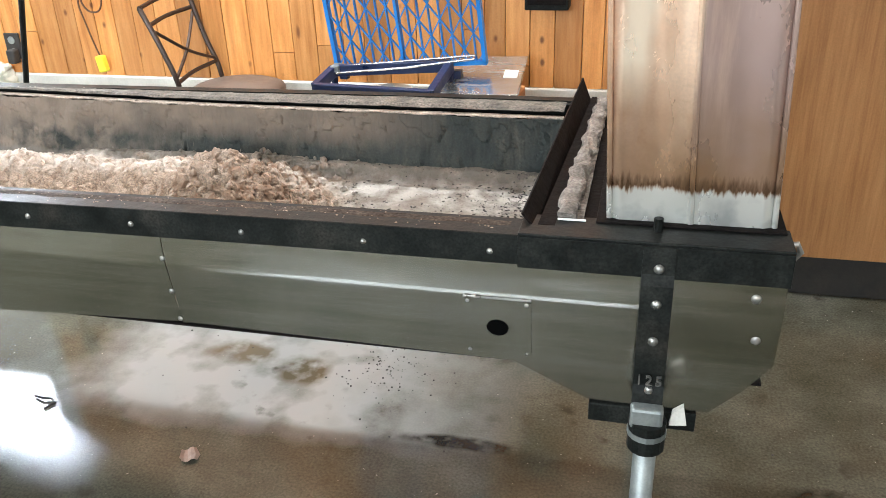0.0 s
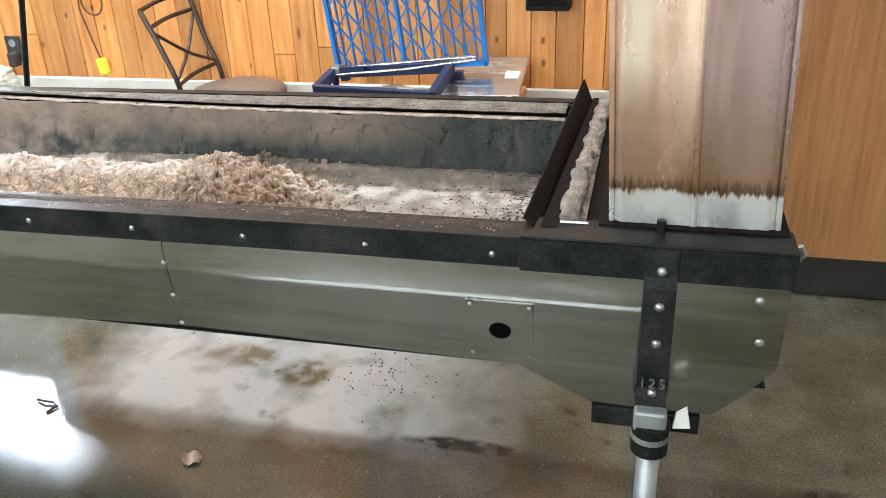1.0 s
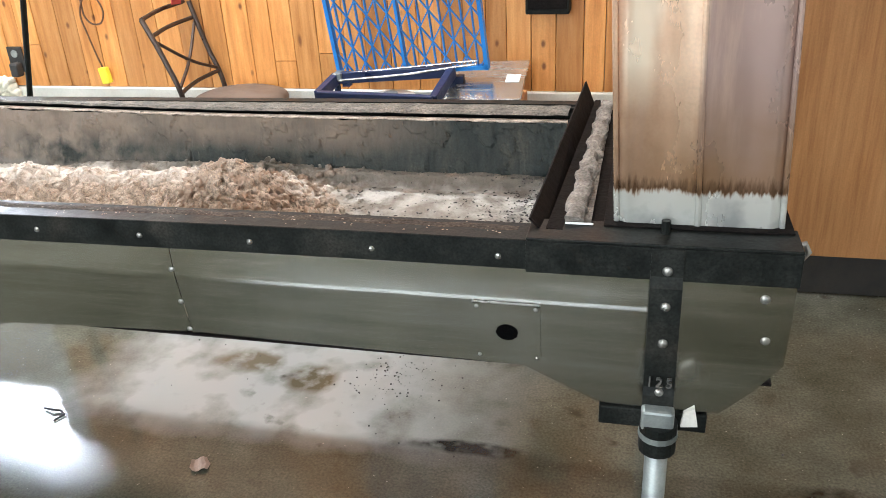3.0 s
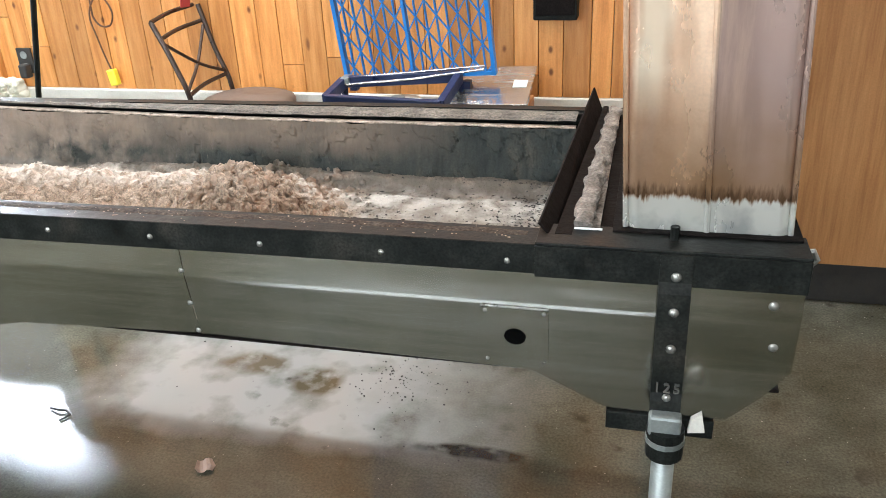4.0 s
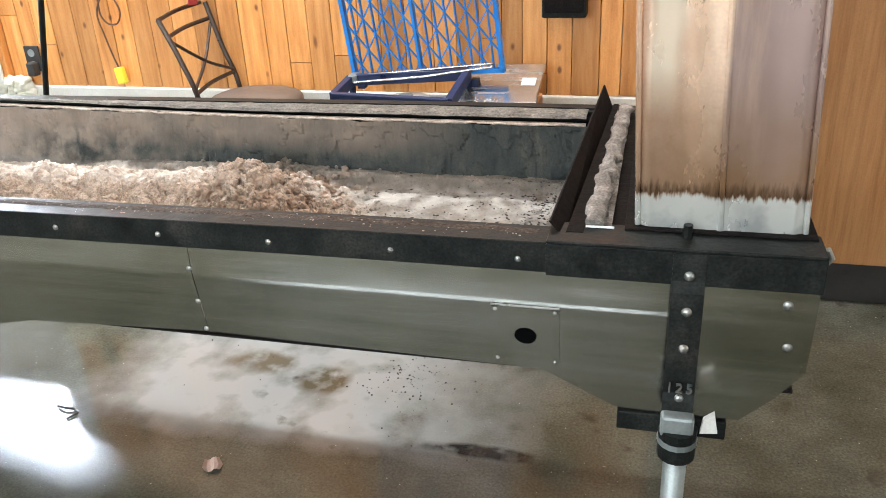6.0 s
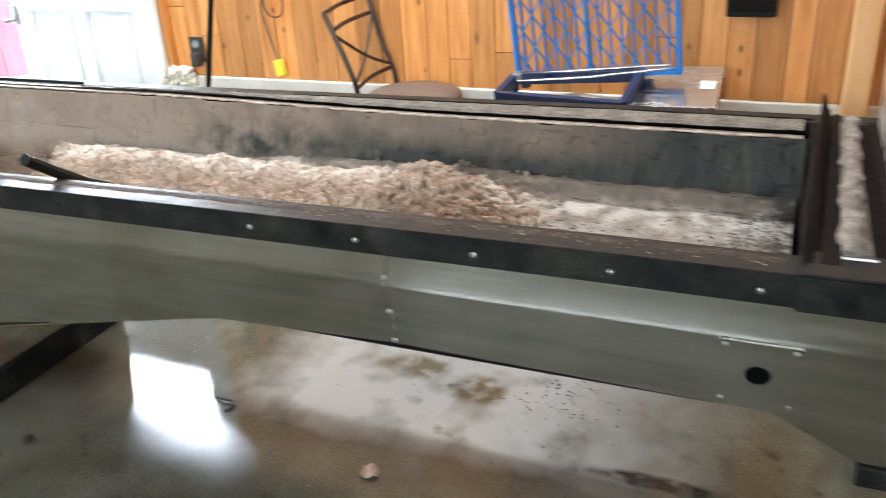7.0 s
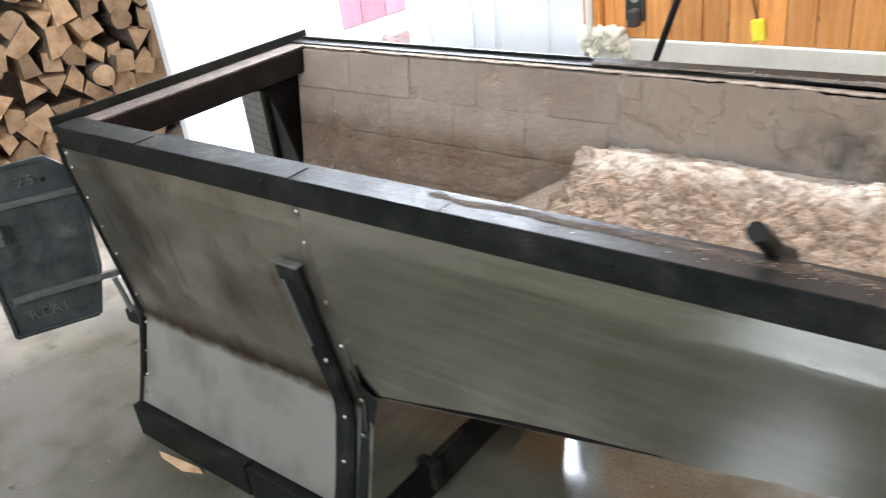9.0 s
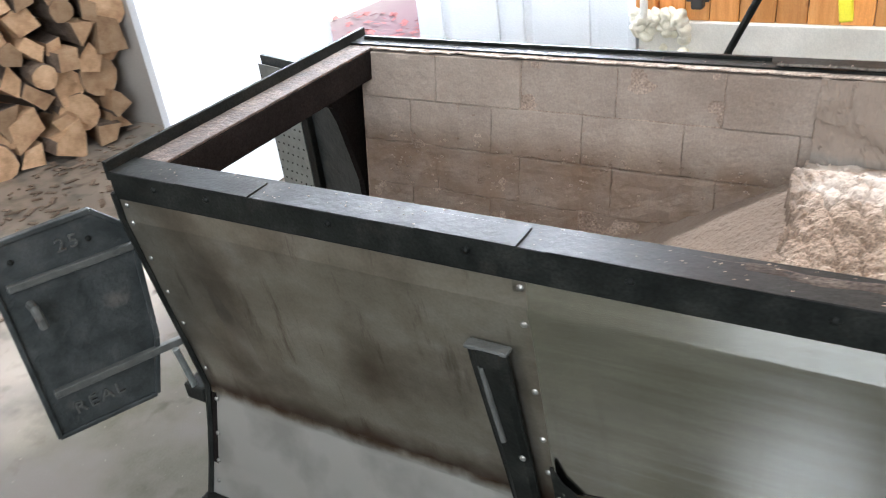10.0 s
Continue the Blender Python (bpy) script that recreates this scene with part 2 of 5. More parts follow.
FLUE = mat("heat_stained_highlit_steel", [(0.58, 0.36, 0.235), (0.76, 0.53, 0.37), (0.92, 0.74, 0.56)], 3.2, (1.6, 1, 0.7), 0.27, 0.1, 0.6, bump=0.02, bump_scale=4, stain=(0.4, 0.24, 0.14), stain_scale=16, stain_cut=(0.6, 0.8))
# right panel mauve-brown, its duller reflection put into the heat-stain colour
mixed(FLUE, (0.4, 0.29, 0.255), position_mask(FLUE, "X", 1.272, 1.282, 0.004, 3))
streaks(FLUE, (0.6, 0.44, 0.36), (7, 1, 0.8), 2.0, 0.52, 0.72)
# painted highlight down the upper left panel
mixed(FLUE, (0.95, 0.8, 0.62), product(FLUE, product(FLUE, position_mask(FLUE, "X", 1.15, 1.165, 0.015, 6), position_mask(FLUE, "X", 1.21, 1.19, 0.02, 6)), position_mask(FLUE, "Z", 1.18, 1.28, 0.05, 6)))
mixed(FLUE, (0.27, 0.16, 0.085), product(FLUE, position_mask(FLUE, "Z", 1.27, 1.17, 0.07, 7), blotch(FLUE, 3.5, 0.25, 0.6)))
mixed(FLUE, (0.11, 0.06, 0.03), product(FLUE, position_mask(FLUE, "Z", 1.055, 1.062, 0.02, 45, (3, 3, 0.5)), position_mask(FLUE, "Z", 1.085, 1.06, 0.03, 60, (3, 3, 0.6))))
mixed(FLUE, (0.66, 0.66, 0.61), position_mask(FLUE, "Z", 1.06, 1.052, 0.02, 45, (3, 3, 0.5)))
mixed(FLUE, (0.42, 0.43, 0.41), product(FLUE, position_mask(FLUE, "Z", 1.055, 1.045, 0.01, 20), blotch(FLUE, 13, 0.45, 0.62)))
BRICK = mat("fire_brick", [(0.225, 0.185, 0.15), (0.27, 0.226, 0.186), (0.32, 0.272, 0.226)], 7, rough=0.9, rough_var=0.05, bump=0.7, bump_scale=50, tint=0.05, stain=(0.21, 0.165, 0.128), stain_scale=4, stain_cut=(0.5, 0.75), fine=0.1)
mixed(BRICK, (0.2, 0.142, 0.1), product(BRICK, position_mask(BRICK, "Z", 0.79, 0.72, 0.05, 8), blotch(BRICK, 12, 0.3, 0.65)))
MORTAR = mat("mortar_coat", [(0.15, 0.11, 0.085), (0.27, 0.21, 0.165), (0.38, 0.31, 0.25)], 14, rough=0.92, rough_var=0.05, bump=0.9, bump_scale=45, fine=0.35)
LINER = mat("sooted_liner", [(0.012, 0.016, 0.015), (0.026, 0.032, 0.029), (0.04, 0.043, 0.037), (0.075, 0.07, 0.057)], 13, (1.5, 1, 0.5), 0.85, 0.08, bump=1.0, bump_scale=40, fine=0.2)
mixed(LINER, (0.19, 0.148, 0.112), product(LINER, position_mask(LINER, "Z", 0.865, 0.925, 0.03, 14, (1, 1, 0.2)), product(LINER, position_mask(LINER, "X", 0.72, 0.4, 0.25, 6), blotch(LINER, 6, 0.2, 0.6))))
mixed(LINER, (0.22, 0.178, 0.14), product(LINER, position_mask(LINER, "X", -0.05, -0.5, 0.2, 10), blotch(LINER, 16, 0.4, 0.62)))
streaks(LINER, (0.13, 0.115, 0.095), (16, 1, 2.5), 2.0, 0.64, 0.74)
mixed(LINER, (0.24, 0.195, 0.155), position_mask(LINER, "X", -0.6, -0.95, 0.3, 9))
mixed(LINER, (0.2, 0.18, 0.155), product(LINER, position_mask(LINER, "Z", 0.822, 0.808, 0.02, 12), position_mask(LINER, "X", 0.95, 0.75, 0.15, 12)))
CRUST = mat("grey_crust", [(0.05, 0.046, 0.038), (0.12, 0.108, 0.09), (0.2, 0.178, 0.15)], 22, rough=0.92, bump=0.8, bump_scale=70, fine=0.5)
ASH = mat("wood_ash", [(0.29, 0.22, 0.165), (0.375, 0.295, 0.228), (0.46, 0.37, 0.295)], 9, rough=0.95, rough_var=0.04, bump=0.8, bump_scale=110, stain=(0.3, 0.22, 0.16), stain_scale=38, stain_cut=(0.6, 0.72), fine=0.4, fine_scale=240)
mixed(ASH, (0.68, 0.62, 0.55), product(ASH, product(ASH, position_mask(ASH, "Y", 0.53, 0.6, 0.05, 13), position_mask(ASH, "X", 0.46, 0.38, 0.06, 12)), blotch(ASH, 26, 0.36, 0.56)))
mixed(ASH, (0.33, 0.235, 0.17), product(ASH, product(ASH, position_mask(ASH, "X", 0.0, 0.12, 0.08, 12), position_mask(ASH, "X", 0.44, 0.38, 0.06, 12)), blotch(ASH, 30, 0.45, 0.6)))
mixed(ASH, (0.24, 0.19, 0.15), position_mask(ASH, "X", -1.13, -1.18, 0.03, 9))
bed = product(ASH, position_mask(ASH, "X", 0.4, 0.47, 0.08, 14), position_mask(ASH, "Z", 0.83, 0.815, 0.01, 25))
mixed(ASH, (0.225, 0.2, 0.168), bed)
mixed(ASH, (0.5, 0.475, 0.435), product(ASH, bed, product(ASH, position_mask(ASH, "Y", 0.46, 0.6, 0.06, 12), blotch(ASH, 19, 0.38, 0.6))))
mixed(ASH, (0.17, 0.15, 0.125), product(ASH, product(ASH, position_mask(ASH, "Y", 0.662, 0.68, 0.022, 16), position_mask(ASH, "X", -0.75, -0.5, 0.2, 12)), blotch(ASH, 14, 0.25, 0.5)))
mixed(ASH, (0.05, 0.05, 0.045), product(ASH, position_mask(ASH, "X", 0.85, 1.0, 0.12, 16), blotch(ASH, 22, 0.48, 0.54)))
CHAIRMETAL = mat("bronze_tube", [(0.03, 0.02, 0.016), (0.06, 0.04, 0.03)], 10, rough=0.35, metal=0.5)
VINYL = mat("taupe_vinyl", [(0.105, 0.078, 0.062), (0.15, 0.115, 0.093)], 8, rough=0.5, bump=0.1)
BLUE = mat("blue_plastic", [(0.015, 0.19, 0.62), (0.03, 0.27, 0.75)], 6, rough=0.4, bump=0.03)
NAVY = mat("navy_steel", [(0.006, 0.014, 0.052), (0.011, 0.023, 0.08)], 8, rough=0.4, metal=0.1)
MILKY = mat("milky_plastic", [(0.55, 0.53, 0.47), (0.68, 0.66, 0.6)], 6, rough=0.4)
YELLOW = mat("yellow_plastic", [(0.75, 0.68, 0.03), (0.85, 0.78, 0.06)], 8, rough=0.45)
CORD = mat("brown_cord", [(0.09, 0.035, 0.015), (0.14, 0.06, 0.03)], 20, rough=0.5)
PAPER = mat("white_card", [(0.8, 0.8, 0.78), (0.85, 0.85, 0.83)], 10, rough=0.7)
LOGEND = mat("split_wood", [(0.38, 0.22, 0.12), (0.55, 0.36, 0.21), (0.66, 0.47, 0.3)], 14, rough=0.8, bump=0.5, tint=0.45)
BARK = mat("log_bark", [(0.1, 0.07, 0.05), (0.2, 0.15, 0.11), (0.3, 0.23, 0.18)], 16, rough=0.9, bump=0.9, tint=0.25, fine=0.35)
LEAF = mat("dry_leaf", [(0.26, 0.17, 0.12), (0.38, 0.26, 0.2)], 30, rough=0.7)
REDLEAF = mat("red_leaf", [(0.42, 0.17, 0.17), (0.56, 0.3, 0.28)], 20, rough=0.7, tint=0.3)
GROUND = mat("damp_ground", [(0.24, 0.19, 0.205), (0.36, 0.3, 0.315)], 4, rough=0.4)
CREAM = mat("cream_mortar", [(0.2, 0.165, 0.13), (0.36, 0.3, 0.245), (0.5, 0.43, 0.36)], 24, rough=0.9, bump=0.5, fine=0.35)
FOAM = mat("spray_foam", [(0.68, 0.64, 0.5), (0.8, 0.77, 0.66)], 14, rough=0.8, bump=0.5)
REDCLOTH = mat("red_cloth", [(0.3, 0.03, 0.03), (0.4, 0.05, 0.05)], 20, rough=0.9)
INSUL = mat("sooty_insulation", [(0.1, 0.085, 0.072), (0.2, 0.178, 0.155), (0.33, 0.3, 0.265)], 26, rough=0.95, bump=0.7, fine=0.35)
CHAR = mat("charcoal", [(0.02, 0.02, 0.02), (0.06, 0.05, 0.045)], 30, rough=0.9)
HOLE_SHADE = mat("painted_hole_shade", [(0.002, 0.002, 0.002), (0.004, 0.004, 0.004)], 5, rough=1.0, spec=0.0)
RUBBER = mat("black_rubber", [(0.015, 0.015, 0.015), (0.04, 0.035, 0.03)], 12, rough=0.6)
GLASS = mat("window_glass", [(1, 1, 1), (1, 1, 1)], 2, rough=0.02, rough_var=0.0, bump=0)
GLASS.node_tree.nodes["Principled BSDF"].inputs["Transmission Weight"].default_value = 1.0

IRON = mat("worn_cast_iron", [(0.018, 0.022, 0.022), (0.036, 0.042, 0.042), (0.065, 0.07, 0.068)], 16, rough=0.5, bump=0.35, stain=(0.13, 0.12, 0.1), stain_scale=8, stain_cut=(0.6, 0.8), spec=0.4)
# paler iron: rubbed parts, and shading on the raised letters put into colour
WORN_HIGHLIT = mat("rubbed_highlit_iron", [(0.06, 0.064, 0.06), (0.11, 0.113, 0.105)], 30, rough=0.45, bump=0.2)

# wet concrete: dull dry skin, glossy pools
FLOOR = mat("wet_concrete", [(0.043, 0.042, 0.028), (0.07, 0.068, 0.049), (0.108, 0.105, 0.082)], 3.0, rough=0.3, bump=0.06, bump_scale=150, stain=(0.056, 0.049, 0.031), stain_scale=2.2, stain_cut=(0.5, 0.68), fine=0.3, fine_scale=130)
# Pale film; its near edge paints the arch's shadow line into the floor colour
lit_residue = product(FLOOR, product(FLOOR, position_mask(FLOOR, "X", -0.75, -0.45, 0.3, 4), position_mask(FLOOR, "X", 0.95, 0.35, 0.35, 5)), product(FLOOR, position_mask(FLOOR, "Y", 0.5, 0.62, 0.08, 5), position_mask(FLOOR, "Y", 1.35, 1.1, 0.15, 5)))
mixed(FLOOR, (0.27, 0.268, 0.255), product(FLOOR, lit_residue, blotch(FLOOR, 5, 0.22, 0.5)))
# The next two put the brighter light towards the west into the colour
mixed(FLOOR, (0.115, 0.115, 0.088), product(FLOOR, product(FLOOR, position_mask(FLOOR, "X", -0.8, -1.3, 0.3, 3), position_mask(FLOOR, "Y", 0.55, 0.4, 0.1, 4)), blotch(FLOOR, 4, 0.25, 0.6)))
mixed(FLOOR, (0.145, 0.133, 0.12), product(FLOOR, position_mask(FLOOR, "X", -1.9, -2.6, 0.4, 3), blotch(FLOOR, 4, 0.3, 0.65)))
mixed(FLOOR, (0.34, 0.3, 0.255), product(FLOOR, position_mask(FLOOR, "X", -3.0, -3.5, 0.3, 4), blotch(FLOOR, 6, 0.25, 0.5)))
mixed(FLOOR, (0.035, 0.03, 0.02), product(FLOOR, blotch(FLOOR, 9, 0.6, 0.7), blotch(FLOOR, 2, 0.45, 0.6)))
mixed(FLOOR, (0.3, 0.28, 0.24), blotch(FLOOR, 70, 0.7, 0.74))
for cx_, cy_, rx_, ry_, tone in ((0.12, 0.87, 0.1, 0.085, (0.085, 0.07, 0.042)), (-0.14, 0.94, 0.12, 0.07, (0.11, 0.095, 0.065)), (0.74, 0.6, 0.24, 0.03, (0.018, 0.016, 0.012)), (1.75, 0.55, 0.13, 0.05, (0.02, 0.018, 0.012)), (1.45, 0.35, 0.2, 0.07, (0.03, 0.027, 0.018))):
    mixed(FLOOR, tone, product(FLOOR, oval(FLOOR, cx_, cy_, rx_, ry_), blotch(FLOOR, 14, 0.3, 0.55)))
n_, l_, b_ = nodes_of(FLOOR)
wz = n_.new("ShaderNodeTexNoise")
wz.inputs["Scale"].default_value, wz.inputs["Detail"].default_value = 1.1, 7
ge_ = n_.new("ShaderNodeNewGeometry")
l_.new(ge_.outputs["Position"], wz.inputs["Vector"])
wr = n_.new("ShaderNodeMapRange")
wr.inputs[1].default_value, wr.inputs[2].default_value, wr.inputs[3].default_value, wr.inputs[4].default_value = 0.42, 0.62, 0.03, 0.17
l_.new(wz.outputs[0], wr.inputs[0])
pool = product(FLOOR, product(FLOOR, position_mask(FLOOR, "X", -1.75, -1.6, 0.12, 5), position_mask(FLOOR, "X", -0.2, -0.4, 0.2, 5)), product(FLOOR, position_mask(FLOOR, "Y", 0.3, 0.36, 0.1, 6), position_mask(FLOOR, "Y", 1.5, 1.3, 0.1, 6)))
wm = n_.new("ShaderNodeMix")
l_.new(pool, wm.inputs[0])
l_.new(wr.outputs[0], wm.inputs[2])
wm.inputs[3].default_value = 0.03
l_.new(wm.outputs[0], b_.inputs["Roughness"])
# the wet skin is glassy where it pools and pebbled towards the walkway
pebble = product(FLOOR, position_mask(FLOOR, "Y", 0.47, 0.4, 0.06, 9), position_mask(FLOOR, "X", 0.4, -0.3, 0.3, 4))
ps = n_.new("ShaderNodeMapRange")
ps.inputs[3].default_value, ps.inputs[4].default_value = 0.012, 0.075
l_.new(pebble, ps.inputs[0])
for nd in n_:
    if nd.bl_idname == "ShaderNodeBump":
        l_.new(ps.outputs[0], nd.inputs["Strength"])


# ---- mesh helpers ----
def part(name, bm, material, parent=None, label="", smooth=False):
    me = bpy.data.meshes.new(name)
    bmesh.ops.recalc_face_normals(bm, faces=bm.faces)
    if smooth:
        for f in bm.faces:
            f.smooth = True
    bm.to_mesh(me)
    bm.free()
    me.materials.append(material)
    ob = new(name, me)
    if parent:
        ob.parent = parent
    if label:
        ob["label"] = label
    return ob


def shared(name, me, m, parent):
    ob = new(name, me)
    ob.matrix_world = m
    ob.parent = parent
    return ob


def thing(name, label, category, at=(0, 0, 0), group="", kind=""):
    ob = new(name)
    ob.location = at
    ob.empty_display_size = 0.1
    return tagged(ob, label, category, group, kind)


def box(lo, hi, bevel=0.0, bm=None, m=None):
    bm = bm or bmesh.new()
    lo, hi = Vector(lo), Vector(hi)
    r = bmesh.ops.create_cube(bm, size=1.0, matrix=(m or Matrix()) @ Matrix.Translation((lo + hi) / 2) @ Matrix.Diagonal((*(hi - lo), 1)))
    if bevel:
        es = list({e for v in r["verts"] for e in v.link_edges})
        bmesh.ops.bevel(bm, geom=es, offset=bevel, segments=2, affect="EDGES", profile=0.5)
    return bm


def prism(points, depth, m=None, bevel=0.0, bm=None):
    """A polygon in the local xy plane, extruded along z."""
    bm = bm or bmesh.new()
    m = m or Matrix()
    a = [bm.verts.new(m @ Vector((x, y, 0))) for x, y in points]
    c = [bm.verts.new(m @ Vector((x, y, depth))) for x, y in points]
    fs = [bm.faces.new(a), bm.faces.new(c[::-1])]
    k = len(points)
    for i in range(k):
        fs.append(bm.faces.new((a[i], c[i], c[(i + 1) % k], a[(i + 1) % k])))
    if bevel:
        bmesh.ops.recalc_face_normals(bm, faces=fs)
        bmesh.ops.bevel(bm, geom=list({e for f in fs for e in f.edges}), offset=bevel, segments=1, affect="EDGES", profile=0.5)
    return bm


def tube(points, radius, sides=10, bm=None, taper=None):
    bm = bm or bmesh.new()
    pts = [Vector(p) for p in points]
    rings, side = [], None
    for i, p in enumerate(pts):
        d = (pts[min(i + 1, len(pts) - 1)] - pts[max(i - 1, 0)]).normalized()
        if side is None:
            side = d.orthogonal().normalized()
        side = (side - d * side.dot(d)).normalized()
        up = d.cross(side)
        r = radius if taper is None else radius + (taper - radius) * i / (len(pts) - 1)
        rings.append([bm.verts.new(p + r * (math.cos(2 * math.pi * k / sides) * side + math.sin(2 * math.pi * k / sides) * up)) for k in range(sides)])
    for r0, r1 in zip(rings, rings[1:]):
        for k in range(sides):
            bm.faces.new((r0[k], r0[(k + 1) % sides], r1[(k + 1) % sides], r1[k]))
    bm.faces.new(rings[0][::-1])
    bm.faces.new(rings[-1])
    return bm


def curve_points(ctrl, steps=8):
    """Catmull-Rom through control points."""
    p = [Vector(c) for c in ctrl]
    p = [2 * p[0] - p[1]] + p + [2 * p[-1] - p[-2]]
    out = []
    for i in range(1, len(p) - 2):
        for s in range(steps):
            t = s / steps
            a, b, c, d = p[i - 1:i + 3]
            out.append(0.5 * ((2 * b) + (c - a) * t + (2 * a - 5 * b + 4 * c - d) * t * t + (3 * b - a - 3 * c + d) * t ** 3))
    return out + [p[-2]]


def sheet(rows, thick, bm=None):
    """A bent sheet through rows of points (all rows alike long), thickened along its normals."""
    bm = bm or bmesh.new()
    g = [[bm.verts.new(p) for p in r] for r in rows]
    for r0, r1 in zip(g, g[1:]):
        for k in range(len(r0) - 1):
            bm.faces.new((r0[k], r0[k + 1], r1[k + 1], r1[k]))
    bmesh.ops.recalc_face_normals(bm, faces=bm.faces)
    bmesh.ops.solidify(bm, geom=list(bm.faces), thickness=thick)
    return bm


def lettering(name, body, size, depth, m, material, parent):
    cu = bpy.data.curves.new(name, "FONT")
    cu.body, cu.size, cu.extrude, cu.align_x, cu.align_y, cu.resolution_u = body, size, depth, "CENTER", "CENTER", 2
    cu.space_character = 1.25
    tmp = bpy.data.objects.new(name, cu)
    scene.collection.objects.link(tmp)
    me = bpy.data.meshes.new_from_object(tmp.evaluated_get(bpy.context.evaluated_depsgraph_get()))
    bpy.data.objects.remove(tmp)
    me.materials.clear()
    me.materials.append(material)
    ob = new(name, me)
    ob.matrix_world = m
    ob.parent = parent
    return ob


def dome(radius, height, material, name="rivet"):
    """A round rivet head, its back in the xy plane, standing along z."""
    bm = bmesh.new()
    bmesh.ops.create_uvsphere(bm, u_segments=10, v_segments=6, radius=radius)
    bmesh.ops.delete(bm, geom=[v for v in bm.verts if v.co.z < -1e-4], context="VERTS")
    for v in bm.verts:
        v.co.z *= height / radius
    for f in bm.faces:
        f.smooth = True
    me = bpy.data.meshes.new(name)
    bm.to_mesh(me)
    bm.free()
    me.materials.append(material)
    return me

# ---- setting ----
X0, X1, Y0, Y1, TOP = -5.8, 3.2, -4.2, 2.03, 2.9
ground = part("ground", box((-60, -60, -0.3), (60, 60, -0.03)), GROUND)
tagged(ground, "damp dark ground around the sugar house", "ground", kind="structure")
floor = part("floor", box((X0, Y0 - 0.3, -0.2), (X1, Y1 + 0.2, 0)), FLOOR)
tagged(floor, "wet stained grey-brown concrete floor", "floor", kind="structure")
ceiling = part("ceiling", box((X0 - 0.2, Y0 - 0.2, TOP), (X1 + 0.2, Y1 + 0.2, TOP + 0.15)), CEIL)
tagged(ceiling, "plain white ceiling", "ceiling", kind="structure")
wall_west = part("wall_west", box((X0 - 0.2, Y0 - 0.2, -0.03), (X0, Y1 + 0.2, TOP)), PLAIN)
tagged(wall_west, "plain wooden wall behind the firewood", "wall", kind="structure")
wall_east = thing("wall_east", "plain painted wall", "wall", kind="structure")
part("wall_piece", box((X1, Y0 - 0.2, -0.03), (X1 + 0.2, Y1 + 0.2, TOP)), PLAIN, wall_east)
strip_light = thing("strip_light", "white ceiling strip light", "ceiling light", (-0.6, 1.72, TOP), "ceiling strip lights")
part("housing", box((-3.55, -0.07, -0.12), (3.55, 0.07, 0.0), 0.004), CEIL, strip_light)
copy_thing(strip_light, Matrix.Translation((-0.6, -1.45, TOP)))
lamp_base = thing("square_ceiling_light", "square white ceiling light over the walkway", "ceiling light", (-1.2, -1.85, TOP))
part("housing", box((-0.19, -0.19, -0.19), (0.19, 0.19, 0.0), 0.01), CEIL, lamp_base)
wall_south = thing("wall_south", "plain wall with a wide high window", "wall", kind="structure")
for lo, hi in (((X0, Y0 - 0.2, -0.03), (-2.4, Y0, TOP)), ((1.8, Y0 - 0.2, -0.03), (X1, Y0, TOP)), ((-2.4, Y0 - 0.2, 2.4), (1.8, Y0, TOP)), ((-2.4, Y0 - 0.2, -0.03), (1.8, Y0, 1.9))):
    part("wall_piece", box(lo, hi), PLAIN, wall_south)

# north wall: painted concrete footing wall, pine boards above, doorway to the west
wall_north = thing("wall_north", "knotty orange pine boards over a white painted concrete footing", "wall", kind="structure")
part("footing", box((-1.93, Y1 - 0.012, 0), (X1, Y1 + 0.2, 0.7), 0.006), STEM, wall_north, "white painted concrete")
part("core", box((-1.93, Y1 + 0.03, 0.7), (X1, Y1 + 0.2, TOP)), PLAIN, wall_north)
part("west_piece", box((X0, Y1, -0.03), (-3.6, Y1 + 0.2, TOP)), PLAIN, wall_north)
part("lintel", box((-3.58, Y1, 2.1), (-1.93, Y1 + 0.2, TOP)), PLAIN, wall_north)
rnd = random.Random(4)
x = -1.86
while x < X1 - 0.02:
    w = min(rnd.choice((0.085, 0.095, 0.1, 0.11, 0.12)), X1 - x)
    proud = rnd.uniform(0, 0.004)
    cuts = [0.7, TOP] if rnd.random() < 0.7 else [0.7, rnd.uniform(0.78, 1.3), TOP]
    for z0, z1 in zip(cuts, cuts[1:]):
        part("board", box((x + 0.0012, Y1 + 0.005 - proud, z0 + 0.001), (x + w - 0.0012, Y1 + 0.03, z1 - 0.0005), 0.003), PINE, wall_north)
    x += w

# right-hand pilaster, wide pine panels on a dark kerb
pilaster = thing("wall_pilaster", "boxed-out wall of wide pine panels on a dark kerb", "wall", kind="structure")
part("panel", box((1.32, 1.72, 0.163), (2.75, Y1 - 0.02, TOP), 0.004), PLY, pilaster)
part("corner_post", box((1.14, 1.93, 0.0), (1.225, Y1 - 0.014, TOP), 0.004), PALEPINE, pilaster, "pale pine post")
part("kerb", box((1.32, 1.735, 0.0), (2.75, Y1 - 0.02, 0.16), 0.004), RUBBER, pilaster, "dark kerb under the panels")

# doorway: frame, closed white half-glazed leaf, open flush leaf
door_frame = thing("door_frame", "pale pine and white door frame", "door frame", kind="structure")
part("jamb", box((-3.6, Y1 - 0.03, 0), (-3.53, Y1 + 0.2, 2.1), 0.004), WHITEPAINT, door_frame)
part("jamb", box((-1.97, Y1 - 0.02, 0), (-1.935, Y1 + 0.2, 2.1), 0.004), WHITEPAINT, door_frame)
